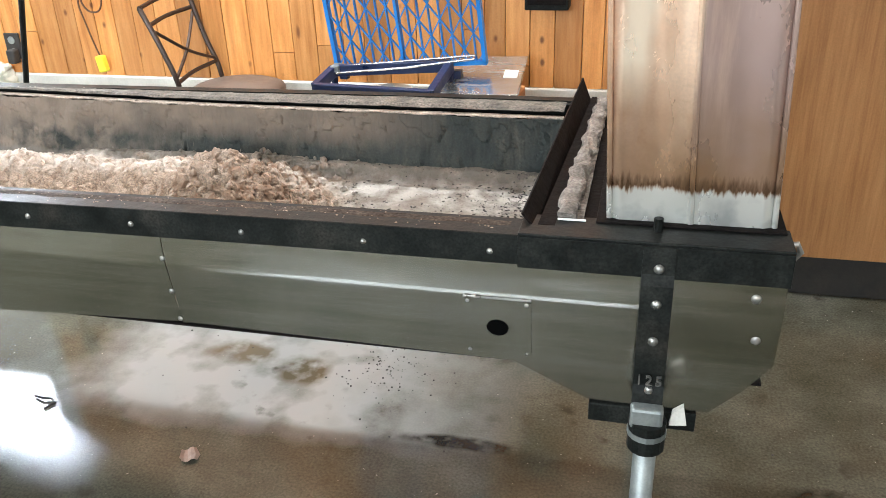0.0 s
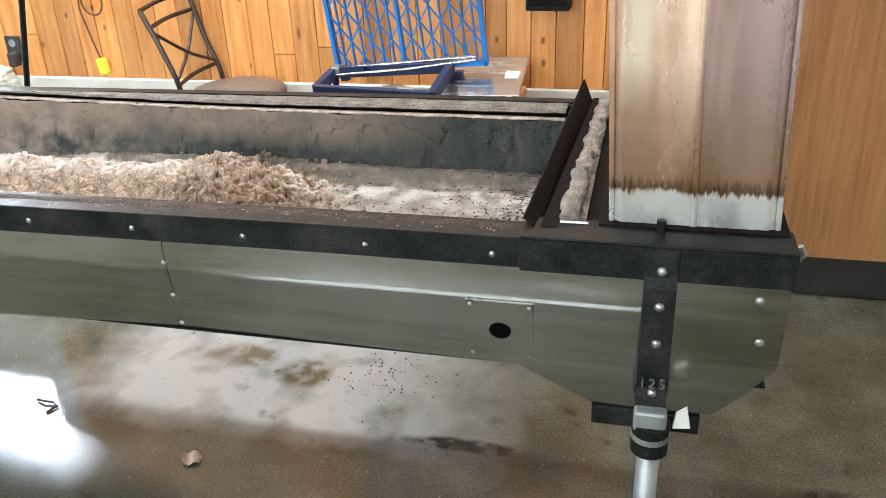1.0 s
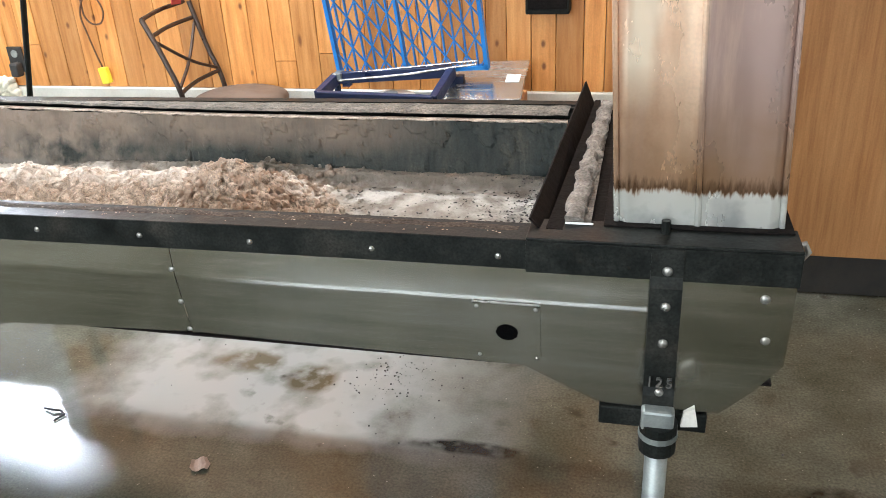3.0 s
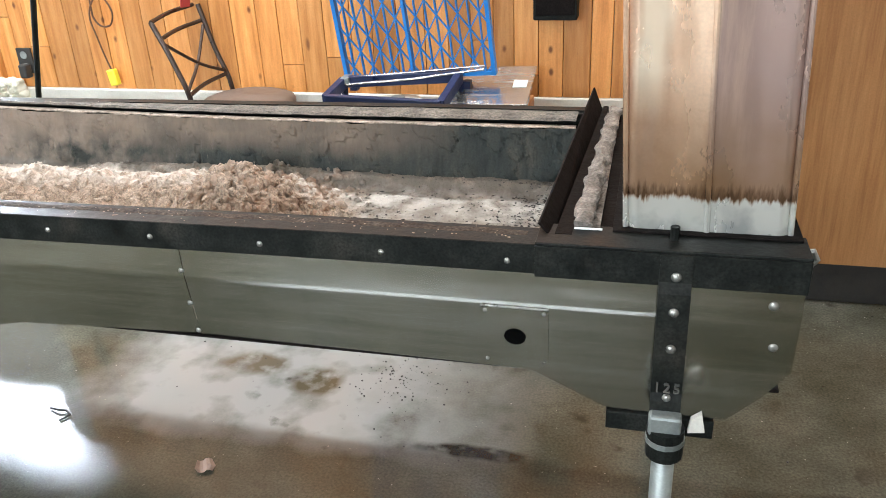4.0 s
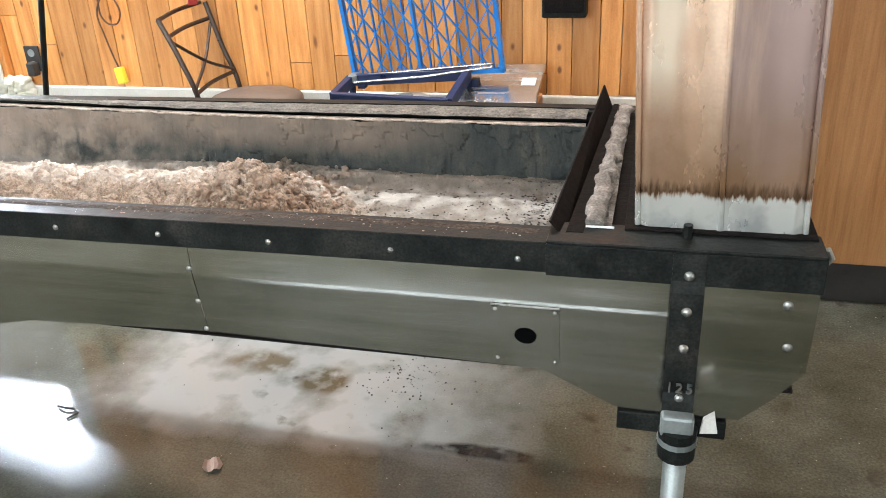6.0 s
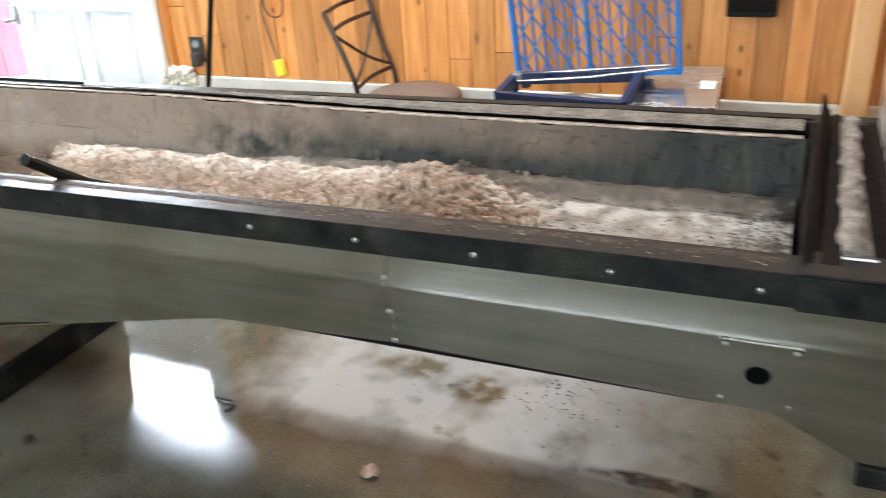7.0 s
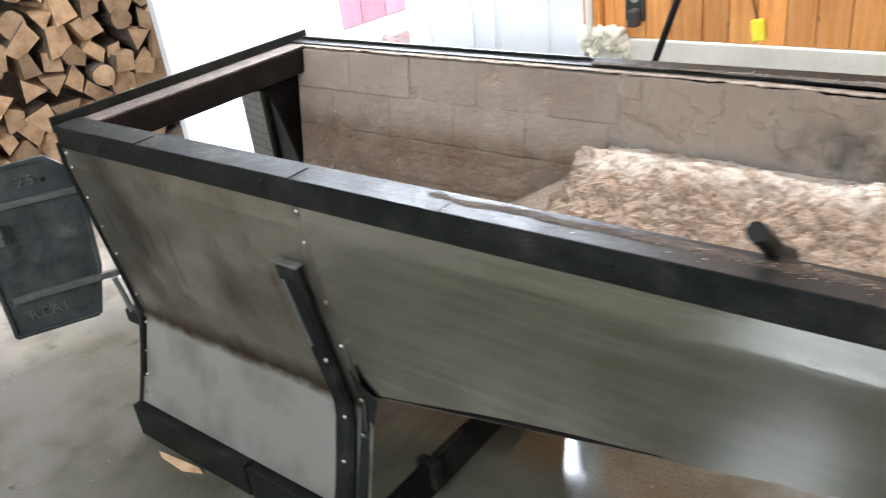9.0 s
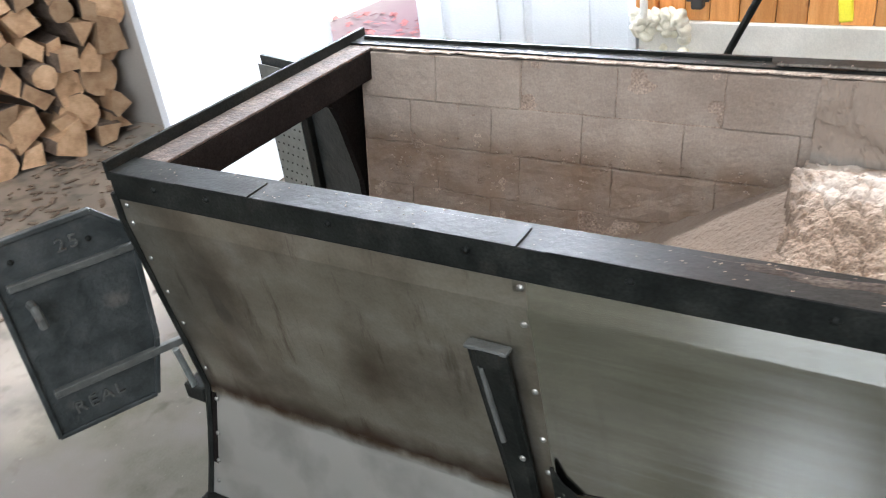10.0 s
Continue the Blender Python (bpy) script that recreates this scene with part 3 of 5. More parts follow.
part("casing", box((-1.935, Y1 - 0.03, 0.7), (-1.865, Y1 + 0.03, TOP), 0.004), PINE, door_frame)
part("sill", box((-3.53, Y1 - 0.02, -0.02), (-1.97, Y1 + 0.22, 0.012), 0.004), STEM, door_frame)

door_1 = thing("door_1", "closed white half-glazed door with two lower panels", "door", kind="structure")
DX0, DX1, DY = -2.9, -1.975, Y1 + 0.012
for lo, hi in (((DX0, DY, 0.015), (DX0 + 0.12, DY + 0.045, 2.05)), ((DX1 - 0.12, DY, 0.015), (DX1, DY + 0.045, 2.05)),
               ((DX0 + 0.12, DY, 0.015), (DX1 - 0.12, DY + 0.045, 0.25)), ((DX0 + 0.12, DY, 1.0), (DX1 - 0.12, DY + 0.045, 1.14)),
               ((DX0 + 0.12, DY, 1.93), (DX1 - 0.12, DY + 0.045, 2.05)), ((-2.485, DY, 0.25), (-2.405, DY + 0.045, 1.0))):
    part("stile", box(lo, hi, 0.003), WHITEPAINT, door_1)
for a, c in ((-2.78, -2.485), (-2.405, -2.095)):
    part("panel", box((a, DY + 0.014, 0.25), (c, DY + 0.032, 1.0)), WHITEPAINT, door_1)
    part("raised_field", box((a + 0.035, DY + 0.006, 0.29), (c - 0.035, DY + 0.03, 0.975), 0.006), WHITEPAINT, door_1)
pane = part("pane", box((DX0 + 0.12, DY + 0.02, 1.14), (DX1 - 0.12, DY + 0.026, 1.93)), GLASS, door_1, "clear glass")
pane.visible_shadow = False
latch = part("latch", box((DX0 - 0.012, DY - 0.012, 0.93), (DX0 + 0.03, DY, 1.03), 0.004), ZINC, door_1, "grey metal latch")
part("knob", tube([(DX0 + 0.02, DY - 0.01, 0.96), (DX0 + 0.02, DY - 0.05, 0.96), (DX0 - 0.01, DY - 0.055, 0.955)], 0.011, 8), ZINC, latch)

door_2 = thing("door_2", "white flush door standing open into the room", "door", kind="structure")
part("leaf", box((-3.53, 1.105, 0.02), (-3.488, 2.0, 2.05), 0.003), WHITEPAINT, door_2)
knob = part("knob", tube([(-3.49, 1.245, 1.065), (-3.475, 1.245, 1.065), (-3.47, 1.245, 1.065)], 0.028, 14), ZINC, door_2, "brass-coloured knob")
part("lever", tube([(-3.475, 1.245, 1.065), (-3.44, 1.245, 1.065), (-3.425, 1.245, 1.065)], 0.02, 12), ZINC, knob)

# outdoors: plum board wall of a neighbouring shed, red leaves
shed = thing("shed_wall", "plum-stained board shed outside the open doorway", "shed", kind="structure")
along = Vector((0.077, 1.0, 0)).normalized()
origin = Vector((-5.2, 2.35, 0))
turn = Matrix.Translation(origin) @ Matrix(((along.x, -along.y, 0, 0), (along.y, along.x, 0, 0), (0, 0, 1, 0), (0, 0, 0, 1)))
part("base", box((0, 0.015, -0.04), (6, 0.3, 0.15), 0.004, m=turn), STEM, shed, "pale concrete base")
for k in range(22):
    part("board", box((k * 0.27 + 0.003, 0.0, 0.152), (k * 0.27 + 0.266, 0.04, 2.6), 0.003, m=turn), PLUM, shed)
rnd = random.Random(8)
bm = bmesh.new()
for k in range(300):
    a = rnd.uniform(0, 6.28)
    c = Vector((rnd.uniform(-5.15, -3.6), rnd.uniform(2.4, 4.4), -0.02 + rnd.uniform(0, 0.02)))
    s = rnd.uniform(0.022, 0.05)
    q = Matrix.Translation(c) @ Euler((rnd.uniform(-0.4, 0.4), rnd.uniform(-0.4, 0.4), a)).to_matrix().to_4x4()
    bm.faces.new([bm.verts.new(q @ Vector((s * dx, s * dy, 0))) for dx, dy in ((0, -1), (0.5, -0.4), (0.9, 0.1), (0.3, 0.3), (0, 1), (-0.3, 0.3), (-0.9, 0.1), (-0.5, -0.4))])
tagged(part("fallen_leaves", bm, REDLEAF), "red fallen leaves on the ground outside", "leaves", kind="stuff")

# ---- the evaporator arch ----
AX0, AX1 = -2.32, 1.45
arch = thing("evaporator_arch", "long black-framed galvanized wood-fired evaporator arch with its pans removed", "evaporator")
RIVET = dome(0.0065, 0.005, BLACK)
SILVER = dome(0.0062, 0.004, ZINC)
BIGRIVET = dome(0.0092, 0.006, ZINC)
FRONTWARD = Matrix.Rotation(radians(90), 4, "X")


def sag(x):
    """The rails sink a little towards the firebox end."""
    return -0.014 * min(1, max(0, (0.6 - x) / 1.9))


def angle_rail(y_face, sign, x0, x1):
    """An angle iron: upright face and a flat flange towards the inside."""
    bm = bmesh.new()
    pts = [(0, 0.9285), (0, 0.9835), (0.0015, 0.985), (0.072, 0.985), (0.072, 0.98), (0.006, 0.98), (0.006, 0.927), (0.0012, 0.927)]
    rings = []
    for k in range(25):
        xx = x0 + (x1 - x0) * k / 24
        rings.append([bm.verts.new((xx, y_face + sign * a, z + sag(xx))) for a, z in pts])
    for r0, r1 in zip(rings, rings[1:]):
        for k in range(8):
            bm.faces.new((r0[k], r0[(k + 1) % 8], r1[(k + 1) % 8], r1[k]))
    bm.faces.new(rings[0])
    bm.faces.new(rings[-1])
    return bm


near_rail = part("near_rail", angle_rail(-0.006, 1, AX0, AX1), BLACK, arch)
far_rail = part("far_rail", angle_rail(0.884, -1, AX0, AX1), BLACK, arch)
for k, xr in enumerate((-2.2, -2.065, -1.79, -1.531, -1.279, -1.026, -0.777, -0.515, -0.257, -0.007, 0.23, 0.468, 0.713, 0.95, 1.198)):
    shared("rivet", RIVET if k < 9 else SILVER, Matrix.Translation((xr, -0.006, 0.95)) @ FRONTWARD, near_rail)
# ragged pads of sealing strip and scale left on the flanges
rnd = random.Random(3)
for x0, x1 in ((-2.14, -1.96), (-1.62, -1.447), (-1.4, -1.085)):
    part("seal_pad", box((x0, -0.0075, 0.9835 + sag(x0)), (x1, 0.05, 0.9872 + sag(x0)), 0.001), BLACK, near_rail)
part("flange_cover", box((1.0, -0.0125, 0.986), (AX1 + 0.004, 0.075, 0.992), 0.002), BLACK, near_rail)
part("flange_face", box((1.0, -0.0125, 0.925), (AX1 + 0.004, -0.0065, 0.9855), 0.001), BLACK, near_rail)
for x0, x1, y_, h_ in ((-2.3, -1.265, 0.85, 0.009), (-0.415, 1.02, 0.829, 0.0065)):
    bm = bmesh.new()
    rings = [[bm.verts.new((x0 + (x1 - x0) * k / 10, y_ + a, 0.984 + sag(x0 + (x1 - x0) * k / 10) + b)) for a, b in ((0, 0), (0, h_), (0.005, h_), (0.005, 0))] for k in range(11)]
    for r0, r1 in zip(rings, rings[1:]):
        for k in range(4):
            bm.faces.new((r0[k], r0[(k + 1) % 4], r1[(k + 1) % 4], r1[k]))
    bm.faces.new(rings[0])
    bm.faces.new(rings[-1])
    part("upright_lip", bm, BLACK, far_rail)
rows = []
for i in range(220):
    xx = -1.2 + 2.18 * i / 219
    rows.append([(xx, yy + 0.006 * noise.noise(Vector((xx * 11, 2, 1))), 0.9858 + sag(xx) + 0.0012 * noise.noise(Vector((xx * 20, yy * 40, 4))) + (0.0 if 0 < k_ < 3 else -0.002)) for k_, yy in enumerate((0.026, 0.036, 0.05, 0.06))])
part("dust_coat", sheet(rows, 0.0008), DUST, near_rail, "brown ash dust on the flange")
bm = bmesh.new()
for k in range(520):
    side = rnd.random() < 0.6
    c = Vector((rnd.uniform(-2.25, 0.95), rnd.uniform(0.004, 0.06) if side else rnd.uniform(0.818, 0.845), 0.9865 if side else 0.981))
    c.z = 0.9865 + sag(c.x)
    s = rnd.choice((0.0007, 0.0009, 0.0011, 0.0016))
    bmesh.ops.create_icosphere(bm, subdivisions=1, radius=s, matrix=Matrix.Translation(c) @ Matrix.Diagonal((rnd.uniform(1, 2), rnd.uniform(0.7, 1.4), 0.5, 1)))
tagged(part("ash_crumbs", bm, ASH), "pale ash crumbs scattered on the black rails", "ash", kind="stuff")

# near side: crease under the rail, then the sheet leans inwards
def side_y(z):
    return 0.001 if z > 0.86 else 0.001 + 0.066 * (0.86 - z) / 0.47


def side_sheet(x0, x1, low0, low1, steps=14, mirror=False, dent=0.0):
    rows = []
    r = random.Random(int(x0 * 100))
    for i in range(steps + 1):
        f = i / steps
        xx = x0 + (x1 - x0) * f
        low = low0 + (low1 - low0) * f
        row = []
        for z in (0.928, 0.9, 0.864, 0.856, 0.8, 0.7, 0.6, 0.5, 0.4):
            zz = max(z, low)
            w = dent * noise.noise(Vector((xx * 2.2, zz * 3.5, 3.1)))
            y = side_y(zz) + w
            row.append((xx, 0.9 - y if mirror else y, zz - 0.0001 * len(row)))
        rows.append(row)
    return rows


side = {}
for nm, x0, x1, l0, l1 in (("rear", 0.289, 0.99, 0.719, 0.708), ("middle", -0.166, 0.286, 0.70, 0.719), ("slope", -1.44, -0.166, 0.42, 0.70)):
    for mirror in (False, True):
        p = part("side_panel", sheet(side_sheet(x0, x1, l0, l1, 24, mirror, 0.0012 if nm == "rear" else 0.002), 0.0025), GALV, arch, smooth=False)
        side[(nm, mirror)] = p
for mirror in (False, True):
    rows = []
    for xx, low in ((0.99, 0.708), (1.06, 0.67), (1.13, 0.632), (1.2, 0.628), (1.28, 0.628), (1.355, 0.63), (1.41, 0.692), (1.452, 0.757)):
        rows.append([(xx, (0.9 - side_y(max(z, low))) if mirror else side_y(max(z, low)), max(z, low) - 0.0001 * j) for j, z in enumerate((0.928, 0.9, 0.864, 0.856, 0.8, 0.74, 0.68, 0.6))])
    side[("tail", mirror)] = part("side_panel", sheet(rows, 0.0025), GALV, arch)
tail = side[("tail", False)]
for z in (0.876, 0.797, 0.725):
    shared("rivet", SILVER, Matrix.Translation((0.282, side_y(z) - 0.0015, z)) @ FRONTWARD, side[("middle", False)])
seam = part("seam_strip", sheet([[(0.287 + dx, side_y(z) - 0.0022, z) for z in (0.925, 0.865, 0.8, 0.716)] for dx in (0, 0.012)], 0.001), GALV, side[("middle", False)])
for xx, z in ((1.405, 0.895), (1.415, 0.81)):
    shared("rivet", BIGRIVET, Matrix.Translation((xx, side_y(z) - 0.001, z)) @ FRONTWARD, tail)
part("tail_wall", box((AX1 - 0.006, 0.01, 0.757), (AX1, 0.89, 0.925)), GALV, arch)
part("hearth_pan", box((-1.0, 0.03, 0.7), (AX1 - 0.01, 0.87, 0.706)), SOOT, arch)
bm = sheet([[(-1.44, 0.06, 0.425), (-1.44, 0.84, 0.425)], [(-0.98, 0.04, 0.53), (-0.98, 0.86, 0.53)], [(-0.18, 0.03, 0.7), (-0.18, 0.87, 0.7)]], 0.003)
part("sloping_pan", bm, SOOT, arch)
ring = part("tail_hook", tube([(1.452, 0.1, 0.95), (1.475, 0.1, 0.955), (1.482, 0.1, 0.94), (1.472, 0.1, 0.925), (1.452, 0.1, 0.925)], 0.006, 8), ZINC, arch, "bright bent wire hook")

# inspection plate with a round hole
bm = bmesh.new()
cx, cz, hw, hh = 0.961, 0.785, 0.063, 0.068
outer = []
inner = []
for k in range(24):
    a = 2 * math.pi * k / 24
    dx, dz = math.cos(a), math.sin(a)
    s = min(hw / max(abs(dx), 1e-6), hh / max(abs(dz), 1e-6))
    outer.append(bm.verts.new((cx + dx * s, side_y(cz + dz * s) - 0.0048, cz + dz * s)))
    inner.append(bm.verts.new((cx + dx * 0.0215, side_y(cz + dz * 0.0195) - 0.0048, cz + dz * 0.0195)))
for k in range(24):
    bm.faces.new((outer[k], outer[(k + 1) % 24], inner[(k + 1) % 24], inner[k]))
plate = part("inspection_plate", bm, GALV, arch, "riveted square plate with a round hole")
# Flat black disc gives the hole its inner shade; the sheet behind isn't cut
part("hole_back", prism([(0.021 * math.cos(k * 0.5236), 0.019 * math.sin(k * 0.5236)) for k in range(12)], 0.0008, Matrix.Translation((cx, side_y(cz) - 0.0034, cz)) @ Matrix.Rotation(radians(98), 4, "X")), HOLE_SHADE, plate, "black disc painted as the shade inside the hole")
for dx in (-0.055, 0.055):
    for dz in (-0.058, 0.058):
        shared("rivet", dome(0.004, 0.003, ZINC), Matrix.Translation((cx + dx, side_y(cz + dz) - 0.0048, cz + dz)) @ FRONTWARD, plate)
part("top_hem", tube([(cx - hw, side_y(0.853) - 0.0048, cz + hh), (cx, side_y(0.853) - 0.0048, cz + hh), (cx + hw, side_y(0.853) - 0.0048, cz + hh)], 0.002, 6), ZINC, plate)

# cast strap and pipe leg at the tail, one on each side
leg = part("leg_strap", sheet([[(1.214 + 0.054 * i, y, z) for y, z in ((-0.016, 0.985), (-0.018, 0.935), (-0.03, 0.918), (-0.034, 0.8), (-0.034, 0.72), (-0.04, 0.705), (-0.05, 0.66), (-0.05, 0.64))] for i in (0, 0.12, 0.88, 1)], 0.009), BLACK, arch, "cast iron strap with raised figures")
part("strap_end", box((1.213, -0.066, 0.645), (1.271, -0.038, 0.688), 0.006), PIPE, leg, "galvanized clamp")
for z, y in ((0.946, -0.018), (0.884, -0.031), (0.813, -0.034), (0.71, -0.034)):
    shared("rivet", BIGRIVET, Matrix.Translation((1.242, y - 0.001, z)) @ FRONTWARD, leg)
lettering("raised_number", "125", 0.027, 0.003, Matrix.Translation((1.241, -0.0445, 0.737)) @ FRONTWARD, IRON, leg)
pipe = part("pipe_leg", tube([(1.245, -0.045, 0.0), (1.245, -0.045, 0.3), (1.245, -0.045, 0.62)], 0.021, 16), PIPE, arch, "galvanized pipe", smooth=True)
part("coupling", tube([(1.245, -0.045, 0.595), (1.245, -0.045, 0.6), (1.245, -0.045, 0.655)], 0.034, 16), BLACK, pipe)
part("coupling_ring", tube([(1.245, -0.045, 0.625), (1.245, -0.045, 0.63), (1.245, -0.045, 0.636)], 0.0355, 16), PIPE, pipe)
part("foot_plate", tube([(1.245, -0.045, 0.0), (1.245, -0.045, 0.006), (1.245, -0.045, 0.012)], 0.05, 16), BLACK, pipe)
part("pipe_leg", tube([(1.245, 0.945, 0.0), (1.245, 0.945, 0.3), (1.245, 0.945, 0.66)], 0.021, 16), PIPE, arch, "galvanized pipe")
part("leg_strap", box((1.214, 0.9, 0.64), (1.268, 0.955, 0.975), 0.004), BLACK, arch)
part("cross_bar", box((1.135, 0.025, 0.584), (1.335, 0.05, 0.624), 0.002), BLACK, arch)
part("cross_tube", box((1.2, 0.052, 0.59), (1.29, 0.91, 0.622), 0.003), BLACK, arch)
part("white_wedge", prism([(0, 0), (0.03, 0.004), (0.022, 0.045), (0.004, 0.03)], 0.01, Matrix.Translation((1.283, -0.034, 0.645)) @ FRONTWARD), MILKY, arch, "white plastic wedge")

# firebox: leaning upper sheet, bent lower sheet
FX1 = -1.44


def firebox_rows(mirror):
    rows = []
    for i in range(13):
        f = i / 12
        xx = AX0 + (FX1 - AX0) * f
        row = []
        for z, y in ((0.928, 0.001), (0.9, 0.001), (0.864, 0.001), (0.856, 0.002), (0.75, 0.0165), (0.63, 0.033), (0.5, 0.051), (0.41, 0.0625), (0.385, 0.066), (0.36, 0.062), (0.28, 0.038), (0.2, 0.012), (0.115, -0.02)):
            w = 0.0
            if 0.12 < z < 0.9:
                w = 0.005 * noise.noise(Vector((xx * 2.6, z * 4, 7.7))) * min(1, (FX1 - xx) / 0.2)
                w += 0.012 * math.exp(-((xx + 2.17) ** 2 + (z - 0.68) ** 2) / 0.0025)
                w -= 0.008 * math.exp(-((xx + 2.1) ** 2 / 0.0009 + (z - 0.67 - (xx + 2.1) * 1.2) ** 2 / 0.003))
            y = y + w
            row.append((xx, 0.9 - y if mirror else y, z))
        rows.append(row)
    return rows


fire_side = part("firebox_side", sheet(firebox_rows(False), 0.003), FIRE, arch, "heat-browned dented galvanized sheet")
part("firebox_side", sheet(firebox_rows(True), 0.003), GALV, arch)
part("upper_seam", sheet([[(-1.46 + dx, side_y(z) - 0.003, z) for z in (0.925, 0.865, 0.78, 0.66, 0.5, 0.42)] for dx in (0, 0.022)], 0.0012), FIRE, fire_side)
edge = part("front_edge", bmesh.new(), BLACK, arch)
bm = tube([(AX0 - 0.004, y, z) for z, y in ((0.925, -0.004), (0.864, -0.004), (0.75, 0.012), (0.5, 0.047), (0.385, 0.062), (0.28, 0.034), (0.2, 0.008), (0.115, -0.024))], 0.008, 6)
bm.to_mesh(edge.data)
bm.free()
for z, y in ((0.9, 0), (0.86, 0.0), (0.77, 0.013), (0.68, 0.026), (0.59, 0.038), (0.45, 0.056), (0.355, 0.058), (0.27, 0.032), (0.2, 0.01), (0.15, -0.008)):
    shared("rivet", SILVER, Matrix.Translation((AX0 + 0.02, y - 0.003, z)) @ FRONTWARD, fire_side)
for z in (0.9, 0.83, 0.68, 0.56, 0.47):
    shared("rivet", SILVER, Matrix.Translation((-1.447, side_y(z) - 0.004, z)) @ FRONTWARD, fire_side)
# bent iron brace with a stub bolt, and the flanged corner behind it
brace_line = ((0.77, -0.002), (0.74, 0.0), (0.6, 0.02), (0.45, 0.042), (0.38, 0.05), (0.34, 0.044), (0.2, -0.002), (0.13, -0.03))
brace = part("brace", sheet([[(-1.55 + (0.072 - 0.014 * min(1, (0.785 - z) / 0.4)) * i + (0.785 - z) * 0.075, y + 0.004 - (0.012 if 0.2 < i < 0.9 else 0.004), z) for z, y in brace_line] for i in (0, 0.1, 0.3, 0.8, 0.92, 1)], 0.006), BLACK, arch, "bent black iron brace")
part("brace_cap", box((-1.553, -0.014, 0.766), (-1.475, 0.01, 0.774), 0.003), WORN_HIGHLIT, brace)
part("brace_rib", tube([(-1.524, -0.011, 0.735), (-1.517, -0.004, 0.66), (-1.508, 0.01, 0.56)], 0.0055, 8), WORN_HIGHLIT, brace)
for z, y in ((0.53, 0.012), (0.36, 0.03), (0.25, 0.0)):
    shared("rivet", SILVER, Matrix.Translation((-1.475, y, z)) @ FRONTWARD, brace)
corner = part("corner_flange", sheet([[(-1.437 + w * i, y - 0.006, z) for z, y, w in ((0.5, 0.046, 0.004), (0.46, 0.053, 0.02), (0.425, 0.06, 0.055), (0.385, 0.062, 0.04), (0.34, 0.05, 0.034), (0.2, 0.005, 0.03), (0.118, -0.022, 0.03))] for i in (0, 1)], 0.004), BLACK, arch)
for z, y in ((0.42, 0.055), (0.33, 0.04), (0.17, -0.008)):
    shared("rivet", SILVER, Matrix.Translation((-1.422, y - 0.012, z)) @ FRONTWARD, corner)
part("corner_edge", tube([(-1.405, 0.048, 0.36), (-1.405, 0.03, 0.3), (-1.405, -0.018, 0.125)], 0.004, 6), ZINC, corner)
part("firebox_back", sheet([[(-1.42, 0.05, 0.44), (-1.42, 0.85, 0.44)], [(-1.42, 0.03, 0.3), (-1.42, 0.87, 0.3)], [(-1.42, -0.01, 0.115), (-1.42, 0.91, 0.115)]], 0.004), GALV, arch)
skid = part("base_frame", box((AX0 - 0.02, -0.05, 0.0), (-1.83, 0.02, 0.112), 0.006), BLACK, arch)
part("base_frame", box((-1.822, -0.05, 0.0), (-1.44, 0.02, 0.105), 0.006), BLACK, arch)
part("base_frame", box((-1.475, 0.022, 0.0), (-1.405, 0.9, 0.11), 0.006), BLACK, arch)
part("base_frame", box((AX0 - 0.02, 0.88, 0.0), (-1.48, 0.95, 0.112), 0.006), BLACK, arch)
part("base_joint", box((-1.44, 0.2, 0.03), (-1.385, 0.23, 0.115), 0.004), BLACK, arch)
part("grate", box((AX0 + 0.03, 0.07, 0.38), (-1.45, 0.83, 0.4)), SOOT, arch)

# front plate with its fire opening and the raised lip
M_FRONT = Matrix(((0, 0, 1, AX0), (1, 0, 0, 0), (0, 1, 0, 0), (0, 0, 0, 1)))
front = part("front_plate", prism([(0.0, 0.96), (0.882, 0.96), (0.882, 0.872), (0.0, 0.872)], 0.018, M_FRONT), SOOT, arch, "sooty cast iron front")
part("front_cheek", prism([(0.0, 0.872), (0.15, 0.872), (0.125, 0.83), (0.09, 0.78), (0.075, 0.74), (0.11, 0.4), (0.065, 0.386)], 0.018, M_FRONT), SOOT, front)
part("front_cheek", prism([(0.885, 0.872), (0.6, 0.872), (0.645, 0.862), (0.675, 0.84), (0.697, 0.79), (0.72, 0.7), (0.745, 0.6), (0.75, 0.4), (0.835, 0.386)], 0.018, M_FRONT), SOOT, front)
part("front_sill", prism([(0.066, 0.385), (0.834, 0.385), (0.92, 0.112), (-0.02, 0.112)], 0.018, M_FRONT), SOOT, front)
part("front_ledge", box((AX0 + 0.0005, 0.07, 0.9605), (AX0 + 0.075, 0.808, 0.967), 0.002), RUSTY, front, "dusty rust-brown ledge")
part("ledge_skirt", box((AX0 + 0.07, 0.078, 0.888), (AX0 + 0.076, 0.806, 0.96), 0.001), SOOT, front)
part("front_lip", box((AX0 - 0.01, -0.006, 0.952), (AX0 - 0.0005, 0.886, 0.992), 0.002), BLACK, front)

# cast doors, both swung open
A, D = Vector((-2.407, -0.018, -0.012)), Vector((-2.488, -0.22, -0.012))
uu = (D - A).normalized()
nn = Vector((-uu.y, uu.x, 0))
nn = nn if nn.x > 0 else -nn
M_DOOR = Matrix(((uu.x, 0, nn.x, A.x), (uu.y, 0, nn.y, A.y), (0, 1, 0, A.z), (0, 0, 0, 1)))
cast = part("cast_door", prism([(0.222, 0.415), (0.0, 0.405), (-0.045, 0.55), (-0.062, 0.78), (-0.055, 0.835), (0.0, 0.896), (0.218, 0.896)], 0.012, M_DOOR @ Matrix.Translation((0, 0, -0.012)), 0.002), IRON, arch, "open cast iron fire door with raised letters")


